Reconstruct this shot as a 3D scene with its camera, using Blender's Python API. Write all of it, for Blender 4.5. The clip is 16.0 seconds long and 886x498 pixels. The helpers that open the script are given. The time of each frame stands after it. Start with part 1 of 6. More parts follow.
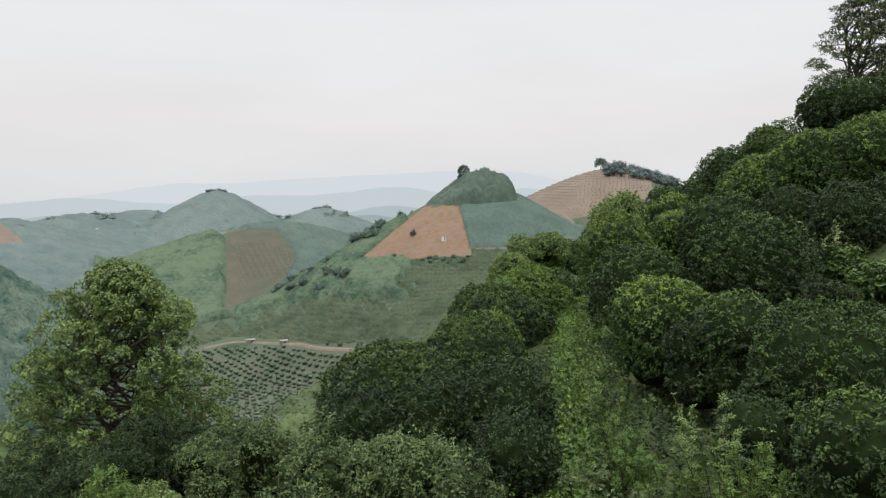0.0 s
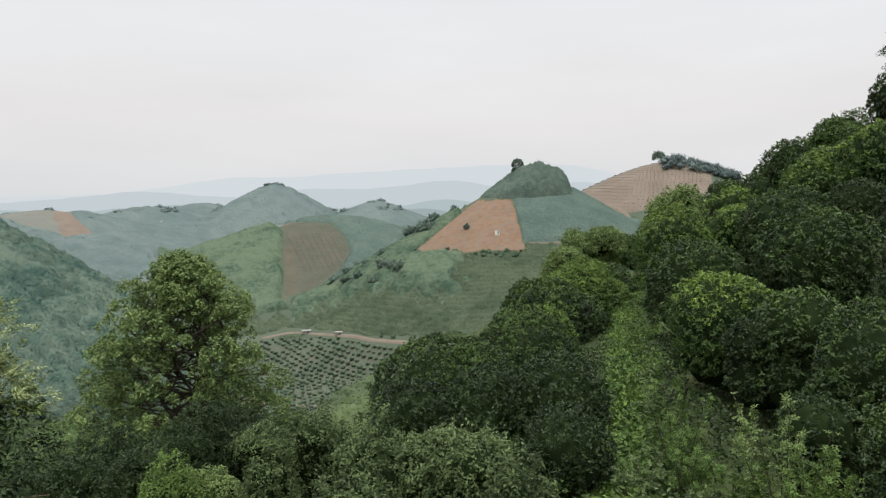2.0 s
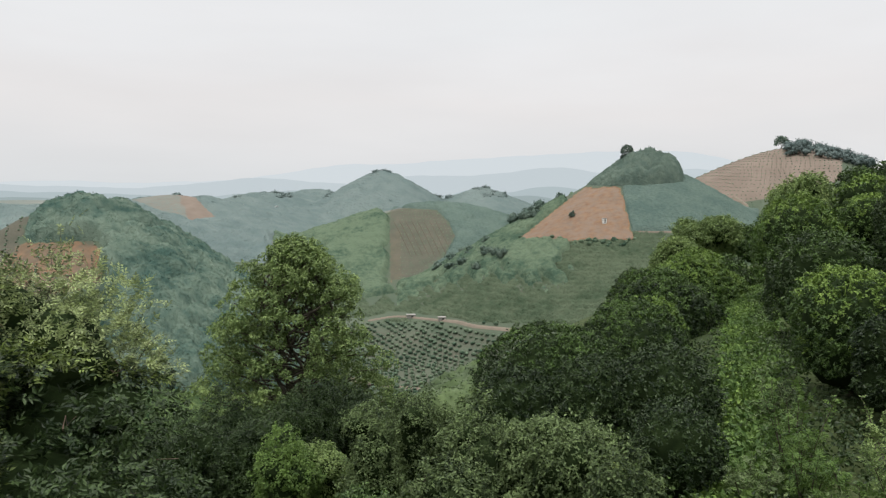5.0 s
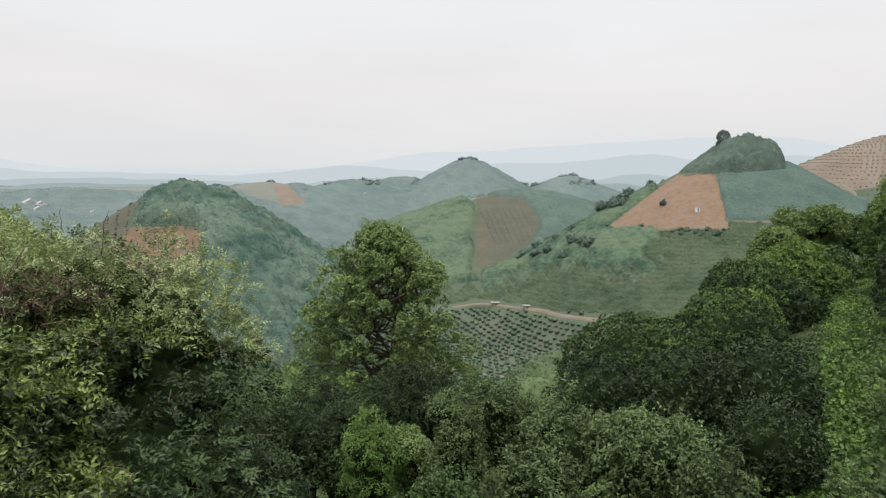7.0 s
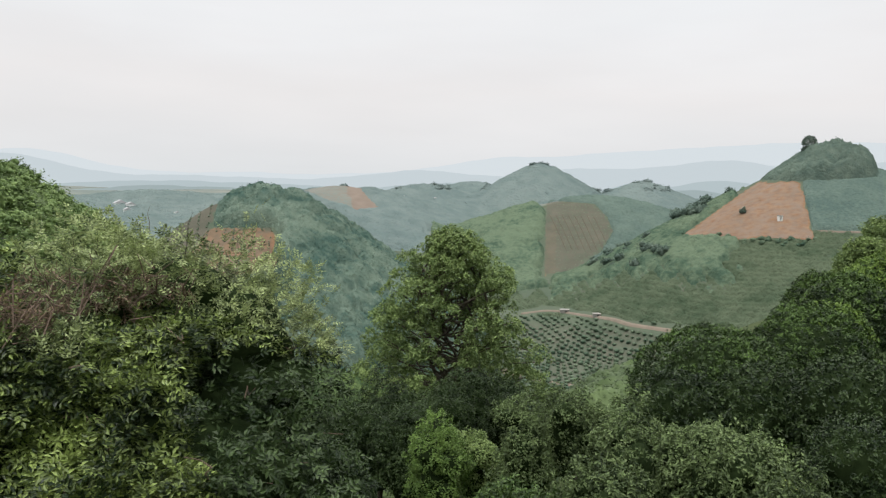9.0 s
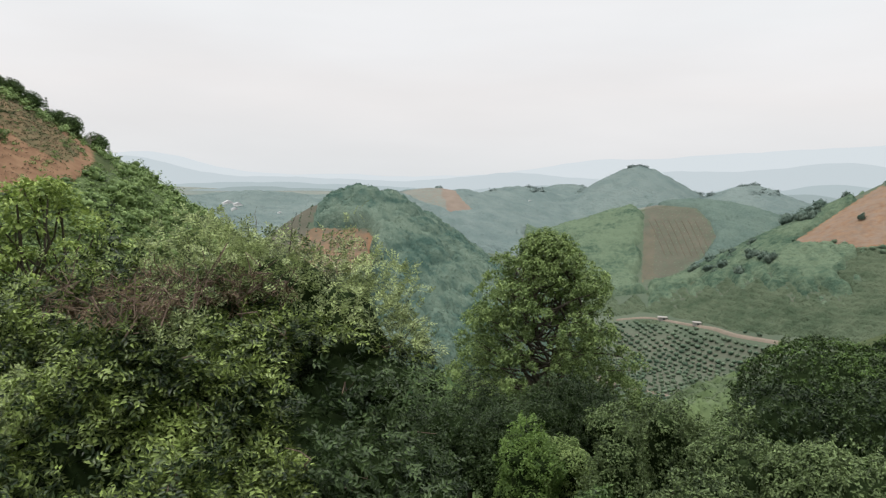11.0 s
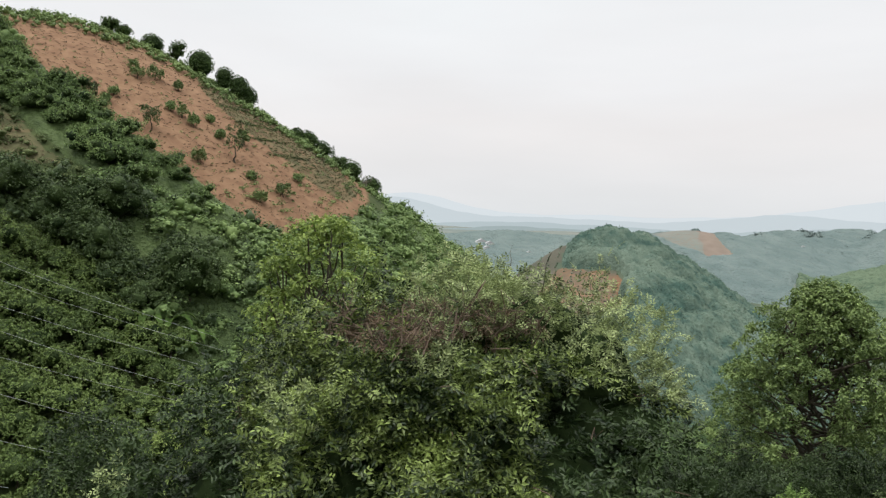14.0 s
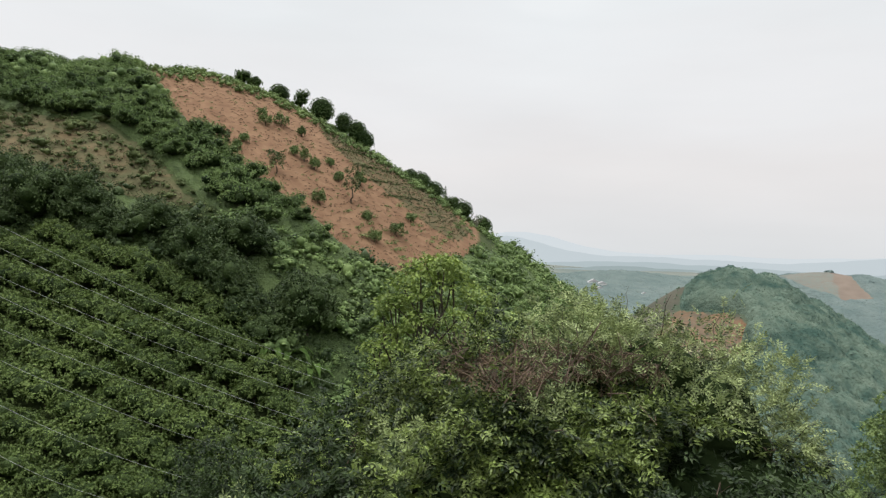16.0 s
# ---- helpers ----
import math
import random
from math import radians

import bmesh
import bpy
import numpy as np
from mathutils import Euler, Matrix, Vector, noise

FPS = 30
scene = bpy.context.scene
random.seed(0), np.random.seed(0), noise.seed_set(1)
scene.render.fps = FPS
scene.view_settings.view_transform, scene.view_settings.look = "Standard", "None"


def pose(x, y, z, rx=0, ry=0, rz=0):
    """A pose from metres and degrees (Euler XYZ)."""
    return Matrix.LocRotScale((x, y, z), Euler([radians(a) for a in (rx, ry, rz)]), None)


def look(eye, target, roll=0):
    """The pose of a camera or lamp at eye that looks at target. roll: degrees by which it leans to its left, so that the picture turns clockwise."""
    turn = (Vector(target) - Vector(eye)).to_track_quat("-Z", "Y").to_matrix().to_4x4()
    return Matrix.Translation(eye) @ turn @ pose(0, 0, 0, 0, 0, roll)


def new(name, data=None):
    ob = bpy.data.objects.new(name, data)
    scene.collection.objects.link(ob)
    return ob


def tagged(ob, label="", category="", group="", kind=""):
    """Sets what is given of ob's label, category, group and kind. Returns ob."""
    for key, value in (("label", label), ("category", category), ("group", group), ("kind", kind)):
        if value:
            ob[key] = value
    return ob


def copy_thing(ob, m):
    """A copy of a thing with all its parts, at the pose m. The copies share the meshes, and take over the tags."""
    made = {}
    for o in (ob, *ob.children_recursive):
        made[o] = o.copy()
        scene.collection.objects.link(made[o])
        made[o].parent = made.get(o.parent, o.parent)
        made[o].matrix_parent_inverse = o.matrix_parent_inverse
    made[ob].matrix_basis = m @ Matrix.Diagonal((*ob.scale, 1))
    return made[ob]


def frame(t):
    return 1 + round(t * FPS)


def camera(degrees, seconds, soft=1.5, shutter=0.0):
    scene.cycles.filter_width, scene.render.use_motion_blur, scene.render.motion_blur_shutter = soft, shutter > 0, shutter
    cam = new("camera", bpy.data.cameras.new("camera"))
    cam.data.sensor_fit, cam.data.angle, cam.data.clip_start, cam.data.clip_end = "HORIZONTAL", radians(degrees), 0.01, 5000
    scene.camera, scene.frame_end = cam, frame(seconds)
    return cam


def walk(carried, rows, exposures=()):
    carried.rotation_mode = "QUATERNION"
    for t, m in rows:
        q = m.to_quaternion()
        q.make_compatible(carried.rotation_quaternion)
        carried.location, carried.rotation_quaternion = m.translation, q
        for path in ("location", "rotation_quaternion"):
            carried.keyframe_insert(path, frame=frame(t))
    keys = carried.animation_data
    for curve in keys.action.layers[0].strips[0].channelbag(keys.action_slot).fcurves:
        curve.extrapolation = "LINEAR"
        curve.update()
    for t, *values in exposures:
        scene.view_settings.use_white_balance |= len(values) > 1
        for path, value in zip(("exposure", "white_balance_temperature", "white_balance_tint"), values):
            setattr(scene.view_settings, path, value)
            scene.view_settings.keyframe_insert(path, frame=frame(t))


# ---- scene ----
# The viewer turns on the spot with the camera held 0.2 m before the body: seconds, yaw, pitch, roll.
TURN = [
    (0, 0.00, -3.20, 0.00),
    (0.5, 1.14, -3.25, -0.02),
    (1, 2.23, -3.37, -0.03),
    (1.5, 3.32, -3.53, -0.07),
    (2, 4.42, -3.72, -0.11),
    (2.5, 5.78, -3.90, -0.13),
    (3, 7.47, -4.09, -0.17),
    (3.5, 8.99, -4.25, -0.20),
    (4, 10.36, -4.43, -0.27),
    (6.5, 18.12, -5.67, -0.44),
    (7, 20.15, -5.93, -0.46),
    (7.5, 21.78, -5.91, -0.82),
    (8, 23.29, -5.63, -0.81),
    (8.5, 24.78, -5.59, -0.81),
    (11, 33.76, -5.53, -1.15),
    (11.5, 38.06, -5.62, -0.92),
    (12, 42.56, -5.25, -0.80),
    (12.5, 47.02, -4.50, -1.12),
    (13, 50.64, -3.98, -1.44),
    (13.5, 52.81, -3.42, -1.58),
    (14, 54.21, -2.71, -1.83),
    (14.5, 56.26, -1.95, -1.94),
    (15, 58.31, -0.99, -2.01),
    (15.5, 60.51, -0.38, -1.95),
    (16, 63.35, 0.23, -2.10),
]
ARM = 0.2
cam = camera(65.4, 16.0, soft=1.3)
walk(cam, [(t, pose(-ARM * math.sin(radians(yaw)), ARM * (math.cos(radians(yaw)) - 1), 0, 90 + pitch, roll, yaw)) for t, yaw, pitch, roll in TURN],
     [(0.0, 0.0), (4.0, 0.0), (6.4, 0.0), (7.0, 0.06), (11.0, 0.07), (12.5, 0.08), (13.9, 0.1), (14.5, 0.02), (16.0, 0.02)])

# ---- light: an overcast morning ----
world = bpy.data.worlds.new("overcast_sky")
scene.world = world
world.use_nodes = True
wn, wl = world.node_tree.nodes, world.node_tree.links
wn.clear()
w_out, w_bg = wn.new("ShaderNodeOutputWorld"), wn.new("ShaderNodeBackground")
sky = wn.new("ShaderNodeTexSky")
sky.sky_type, sky.sun_disc, sky.sun_elevation, sky.sun_rotation = "NISHITA", False, radians(68), radians(198)
sky.dust_density, sky.air_density = 6.0, 1.0
dim = wn.new("ShaderNodeMixRGB")
dim.blend_type, dim.inputs[0].default_value, dim.inputs[2].default_value = "MULTIPLY", 1.0, (0.1, 0.1, 0.1, 1)
wl.new(sky.outputs[0], dim.inputs[1])
coord, sep, ramp = wn.new("ShaderNodeTexCoord"), wn.new("ShaderNodeSeparateXYZ"), wn.new("ShaderNodeValToRGB")
wl.new(coord.outputs["Generated"], sep.inputs[0])
to01 = wn.new("ShaderNodeMapRange")
to01.inputs[1].default_value, to01.inputs[2].default_value = -1.0, 1.0
bank, stretch, drift, lift_up = wn.new("ShaderNodeTexNoise"), wn.new("ShaderNodeMapping"), wn.new("ShaderNodeMath"), wn.new("ShaderNodeMath")
stretch.inputs["Scale"].default_value = (2.2, 2.2, 9.0)
bank.inputs["Scale"].default_value, bank.inputs["Detail"].default_value = 1.4, 4.0
wl.new(coord.outputs["Generated"], stretch.inputs[0])
wl.new(stretch.outputs[0], bank.inputs["Vector"])
drift.operation, drift.inputs[1].default_value, drift.inputs[2].default_value = "MULTIPLY_ADD", 0.9, 0.55
wl.new(bank.outputs[0], drift.inputs[0])
lift_up.operation = "MULTIPLY"
wl.new(sep.outputs[2], lift_up.inputs[0])
wl.new(drift.outputs[0], lift_up.inputs[1])
wl.new(lift_up.outputs[0], to01.inputs[0])
CLOUD = [(0.0, (0.10, 0.12, 0.10)), (0.49, (0.30, 0.34, 0.33)), (0.503, (0.755, 0.775, 0.79)), (0.53, (0.81, 0.81, 0.82)), (0.56, (0.845, 0.825, 0.825)),
         (0.60, (0.86, 0.86, 0.87)), (0.68, (0.86, 0.885, 0.90)), (0.74, (0.95, 0.97, 0.98)), (0.86, (1.5, 1.52, 1.54)), (0.94, (2.6, 2.62, 2.64)), (1.0, (3.6, 3.6, 3.6))]
ramp.color_ramp.elements.remove(ramp.color_ramp.elements[0])
for i, (at, c) in enumerate(CLOUD):
    e = ramp.color_ramp.elements[0] if i == 0 else ramp.color_ramp.elements.new(at)
    e.position, e.color = at, (*c, 1)
wl.new(to01.outputs[0], ramp.inputs[0])
stretch, puffs, puff_range = wn.new("ShaderNodeMapping"), wn.new("ShaderNodeTexNoise"), wn.new("ShaderNodeMapRange")
stretch.inputs["Scale"].default_value = (1.0, 1.0, 5.0)
puffs.inputs["Scale"].default_value, puffs.inputs["Detail"].default_value = 2.2, 4.0
puff_range.inputs[1].default_value, puff_range.inputs[2].default_value, puff_range.inputs[3].default_value, puff_range.inputs[4].default_value = 0.3, 0.7, 0.965, 1.035
wl.new(coord.outputs["Generated"], stretch.inputs[0])
wl.new(stretch.outputs[0], puffs.inputs["Vector"])
wl.new(puffs.outputs[0], puff_range.inputs[0])
soft_cloud, cover = wn.new("ShaderNodeMixRGB"), wn.new("ShaderNodeMixRGB")
soft_cloud.blend_type, soft_cloud.inputs[0].default_value = "MULTIPLY", 1.0
wl.new(ramp.outputs[0], soft_cloud.inputs[1])
wl.new(puff_range.outputs[0], soft_cloud.inputs[2])
cover.inputs[0].default_value = 0.93
wl.new(dim.outputs[0], cover.inputs[1])
wl.new(soft_cloud.outputs[0], cover.inputs[2])
wl.new(cover.outputs[0], w_bg.inputs[0])
w_bg.inputs[1].default_value = 1.0
wl.new(w_bg.outputs[0], w_out.inputs[0])
sun = new("sun", bpy.data.lights.new("sun", "SUN"))
sun.data.energy, sun.data.angle, sun.data.color = 1.5, radians(14), (1.0, 0.97, 0.92)
sun.matrix_world = look((0, 0, 200), (25, 75, 0))


# ---- materials ----
def links(m):
    m.use_nodes = True
    n = m.node_tree.nodes
    return n, m.node_tree.links, n["Principled BSDF"]


def leaf_mat(name, dark, light, rough=0.5, thin=0.25, patch=0.7, gloss=0.14, clump=4.5, each=0.5, span=0.4, relief=0.0):
    """Leaves: each its own tone, with slow drifts of tone through the crown, shining a little and letting light through."""
    m = bpy.data.materials.new(name)
    n, l, b = links(m)
    geo, tc, noi, info = n.new("ShaderNodeNewGeometry"), n.new("ShaderNodeTexCoord"), n.new("ShaderNodeTexNoise"), n.new("ShaderNodeObjectInfo")
    noi.inputs["Scale"].default_value, noi.inputs["Detail"].default_value = patch, 6.0
    l.new(geo.outputs["Position"], noi.inputs["Vector"])
    add, add2, mix = n.new("ShaderNodeMath"), n.new("ShaderNodeMath"), n.new("ShaderNodeMixRGB")
    add.operation = add2.operation = "MULTIPLY_ADD"
    fine, both = n.new("ShaderNodeTexNoise"), n.new("ShaderNodeMath")
    fine.inputs["Scale"].default_value, fine.inputs["Detail"].default_value = clump, 2.0
    l.new(geo.outputs["Position"], fine.inputs["Vector"])
    both.operation = "MULTIPLY_ADD"
    l.new(fine.outputs[0], both.inputs[0])
    both.inputs[1].default_value = 0.8
    l.new(noi.outputs[0], both.inputs[2])
    l.new(geo.outputs["Random Per Island"], add.inputs[0])
    add.inputs[1].default_value = each
    l.new(both.outputs[0], add.inputs[2])
    l.new(info.outputs["Random"], add2.inputs[0])
    add2.inputs[1].default_value = 0.25
    l.new(add.outputs[0], add2.inputs[2])
    rng = n.new("ShaderNodeMapRange")
    rng.inputs[1].default_value, rng.inputs[2].default_value = 1.02 + each / 2 - span, 1.02 + each / 2 + span
    l.new(add2.outputs[0], rng.inputs[0])
    l.new(rng.outputs[0], mix.inputs[0])
    mix.inputs[1].default_value, mix.inputs[2].default_value = (*dark, 1), (*light, 1)
    l.new(mix.outputs[0], b.inputs["Base Color"])
    b.inputs["Roughness"].default_value, b.inputs["Specular IOR Level"].default_value = rough, gloss
    if relief:
        grain, bp = n.new("ShaderNodeTexNoise"), n.new("ShaderNodeBump")
        grain.inputs["Scale"].default_value, grain.inputs["Detail"].default_value = relief, 4.0
        l.new(geo.outputs["Position"], grain.inputs["Vector"])
        l.new(grain.outputs[0], bp.inputs["Height"])
        bp.inputs["Strength"].default_value, bp.inputs["Distance"].default_value = 1.0, 0.9 / relief
        l.new(bp.outputs[0], b.inputs["Normal"])
    tr, ms = n.new("ShaderNodeBsdfTranslucent"), n.new("ShaderNodeMixShader")
    l.new(mix.outputs[0], tr.inputs[0])
    ms.inputs[0].default_value = thin
    l.new(b.outputs[0], ms.inputs[1])
    l.new(tr.outputs[0], ms.inputs[2])
    l.new(ms.outputs[0], n["Material Output"].inputs[0])
    return m


def rough_mat(name, a, b_, scale=2.0, rough=0.9, bump=0.3, fine=14.0):
    """Two tones mixed at two scales, with a fine relief."""
    m = bpy.data.materials.new(name)
    n, l, b = links(m)
    geo, n1, n2, mx, mix, bp = (n.new("ShaderNode" + k) for k in ("NewGeometry", "TexNoise", "TexNoise", "Math", "MixRGB", "Bump"))
    n1.inputs["Scale"].default_value, n1.inputs["Detail"].default_value = scale, 5.0
    n2.inputs["Scale"].default_value, n2.inputs["Detail"].default_value = scale * fine, 3.0
    for k in (n1, n2):
        l.new(geo.outputs["Position"], k.inputs["Vector"])
    mx.operation = "MULTIPLY_ADD"
    l.new(n1.outputs[0], mx.inputs[0])
    mx.inputs[1].default_value = 1.4
    sub = n.new("ShaderNodeMath")
    sub.operation = "SUBTRACT"
    l.new(n2.outputs[0], sub.inputs[0])
    sub.inputs[1].default_value = 0.7
    l.new(sub.outputs[0], mx.inputs[2])
    l.new(mx.outputs[0], mix.inputs[0])
    mix.inputs[1].default_value, mix.inputs[2].default_value = (*a, 1), (*b_, 1)
    l.new(mix.outputs[0], b.inputs["Base Color"])
    b.inputs["Roughness"].default_value, b.inputs["Specular IOR Level"].default_value = rough, 0.03
    l.new(n2.outputs[0], bp.inputs["Height"])
    bp.inputs["Strength"].default_value = bump
    l.new(bp.outputs[0], b.inputs["Normal"])
    return m


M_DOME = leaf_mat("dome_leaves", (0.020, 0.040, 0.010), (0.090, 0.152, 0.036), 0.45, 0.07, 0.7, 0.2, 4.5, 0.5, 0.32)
# Lighter leaves for crown tops: young growth plus top light in the colour.
M_TIPS = leaf_mat("lit_young_dome_leaves", (0.060, 0.105, 0.022), (0.185, 0.275, 0.058), 0.5, 0.1, 0.7, 0.18)
M_BELT = leaf_mat("belt_leaves", (0.020, 0.036, 0.015), (0.094, 0.136, 0.050), 0.5, 0.08, 0.12, 0.14, 1.5)
# Dark hill leaves, paled and blued: haze mixed into the base colour.
M_SCRUB_DARK = leaf_mat("hazed_dark_hill_leaves", (0.086, 0.126, 0.110), (0.128, 0.172, 0.146), 0.7, 0.15, 0.06, 0.0, 0.8, 0.1, 0.2, 1.1)
# Dome leaf copy darkened for shaded flanks and gaps; also plainly dark shrubs.
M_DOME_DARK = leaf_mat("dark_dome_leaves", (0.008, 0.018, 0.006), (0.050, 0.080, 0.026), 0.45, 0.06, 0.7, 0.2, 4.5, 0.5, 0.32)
M_TREE = leaf_mat("tree_leaves", (0.078, 0.122, 0.038), (0.255, 0.340, 0.118), 0.5, 0.2, 0.7, 0.2)
M_SHRUB = leaf_mat("shrub_leaves", (0.020, 0.034, 0.013), (0.150, 0.205, 0.082), 0.5, 0.14, 1.2, 0.16, 4.5, 0.5, 0.32)
M_VINE = leaf_mat("vine_leaves", (0.013, 0.026, 0.008), (0.265, 0.345, 0.092), 0.45, 0.15, 1.2, 0.28, 2.5, 0.5, 0.3)
M_GREY = leaf_mat("grey_leaves", (0.040, 0.060, 0.026), (0.38, 0.45, 0.20), 0.45, 0.2, 1.2, 0.25, 4.5, 0.5, 0.32)
M_YELLOW = leaf_mat("young_leaves", (0.075, 0.122, 0.028), (0.34, 0.43, 0.115), 0.45, 0.25, 0.9, 0.2)
M_DRY = leaf_mat("dry_leaves", (0.100, 0.072, 0.048), (0.215, 0.158, 0.106), 0.8, 0.2, 1.5)
M_GRASS = leaf_mat("grass_blades", (0.045, 0.088, 0.022), (0.155, 0.240, 0.058), 0.5, 0.25, 0.5, 0.2, 2.0)
# Near-black crown cores: shade between the leaves put into the base colour.
M_SHADE_CORE = rough_mat("shade_core", (0.010, 0.018, 0.007), (0.026, 0.040, 0.014), 3.0)
M_TWIG = rough_mat("grey_twigs", (0.20, 0.18, 0.16), (0.30, 0.28, 0.25), 5.0, 0.9, 0.3)
M_VINE_STEM = rough_mat("withered_stems", (0.095, 0.070, 0.054), (0.19, 0.14, 0.11), 6.0, 0.9, 0.3)
M_BLOSSOM = rough_mat("white_petals", (0.62, 0.62, 0.58), (0.78, 0.78, 0.74), 6.0, 0.7, 0.05)
M_BARK = rough_mat("bark", (0.045, 0.038, 0.03), (0.11, 0.095, 0.075), 5.0, 0.9, 0.5)
M_ORCH = leaf_mat("orchard_leaves", (0.062, 0.098, 0.028), (0.178, 0.240, 0.074), 0.5, 0.16, 0.12, 0.14, 1.5)
# Leaves of the middle hills: pale bluish haze is part of the base colour.
M_ORCH_FAR = leaf_mat("hazed_hill_orchard_leaves", (0.126, 0.178, 0.126), (0.182, 0.240, 0.164), 0.7, 0.25, 0.05, 0.0, 0.8, 0.1, 0.25)
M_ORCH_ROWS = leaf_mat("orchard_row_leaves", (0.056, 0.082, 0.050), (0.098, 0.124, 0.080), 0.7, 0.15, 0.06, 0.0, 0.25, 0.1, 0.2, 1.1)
M_HILLTOP = leaf_mat("hazed_hilltop_leaves", (0.090, 0.128, 0.106), (0.152, 0.194, 0.156), 0.7, 0.2, 0.1, 0.0, 0.35, 0.1, 0.2, 1.0)
M_SCRUB = leaf_mat("hazed_hill_scrub_leaves", (0.058, 0.098, 0.068), (0.134, 0.178, 0.118), 0.7, 0.15, 0.06, 0.0, 0.45, 0.1, 0.18, 1.2)
M_WOOD_HILL = leaf_mat("hazed_wooded_hill_leaves", (0.058, 0.104, 0.086), (0.155, 0.205, 0.160), 0.7, 0.15, 0.05, 0.0, 0.3, 0.1, 0.18, 1.3)
M_VALLEY = leaf_mat("valley_leaves", (0.028, 0.052, 0.025), (0.098, 0.142, 0.058), 0.6, 0.15, 0.08, 0.0, 0.8, 0.15, 0.22, 2.5)
# Woods farther off: base colours paled further to paint the haze.
M_WOOD_MID = leaf_mat("hazed_hill_wood_leaves", (0.112, 0.158, 0.128), (0.175, 0.226, 0.174), 0.7, 0.2, 0.1, 0.0, 0.5, 0.15, 0.25)
M_WOOD_FAR = leaf_mat("hazed_far_wood_leaves", (0.126, 0.168, 0.162), (0.172, 0.214, 0.202), 0.8, 0.15, 0.012, 0.0, 0.08, 0.05, 0.2, 0.4)
M_BIGHILL = leaf_mat("big_hill_leaves", (0.058, 0.100, 0.036), (0.215, 0.295, 0.108), 0.55, 0.1, 0.12, 0.1, 1.2)
# Dark hearts that paint shade into the gaps of the hill trees' crowns.
M_SHADE_HEART = leaf_mat("shade_heart_leaves", (0.014, 0.026, 0.010), (0.060, 0.088, 0.032), 0.6, 0.05, 0.3, 0.05, 2.5, 0.3, 0.3, 5.0)
M_COVER = leaf_mat("hill_cover_leaves", (0.016, 0.030, 0.011), (0.085, 0.122, 0.044), 0.55, 0.1, 0.1, 0.1, 0.8, 0.3, 0.3, 3.0)
M_OLIVE = leaf_mat("olive_scrub_leaves", (0.046, 0.066, 0.028), (0.160, 0.192, 0.082), 0.6, 0.1, 0.12, 0.05, 1.0, 0.3, 0.3)
M_BANANA = leaf_mat("banana_leaves", (0.045, 0.085, 0.022), (0.115, 0.185, 0.050), 0.6, 0.3, 0.6, 0.05)
M_STONE = rough_mat("pale_stone", (0.22, 0.21, 0.19), (0.36, 0.34, 0.32), 0.9)
M_TRACK = rough_mat("dirt_track", (0.15, 0.125, 0.10), (0.225, 0.185, 0.148), 0.4)
M_FOOTPATH = rough_mat("worn_earth", (0.10, 0.092, 0.070), (0.145, 0.125, 0.096), 0.3)
M_WHITE = rough_mat("white_plaster", (0.75, 0.75, 0.74), (0.82, 0.82, 0.8), 1.0, 0.8, 0.1)
M_ROOF = rough_mat("pale_roof", (0.36, 0.36, 0.37), (0.46, 0.45, 0.45), 1.0)
M_CABLE = rough_mat("cable_grey", (0.32, 0.33, 0.34), (0.42, 0.43, 0.44), 4.0, 0.5, 0.05)
M_DOOR = rough_mat("dark_opening", (0.05, 0.05, 0.05), (0.08, 0.08, 0.08), 2.0)


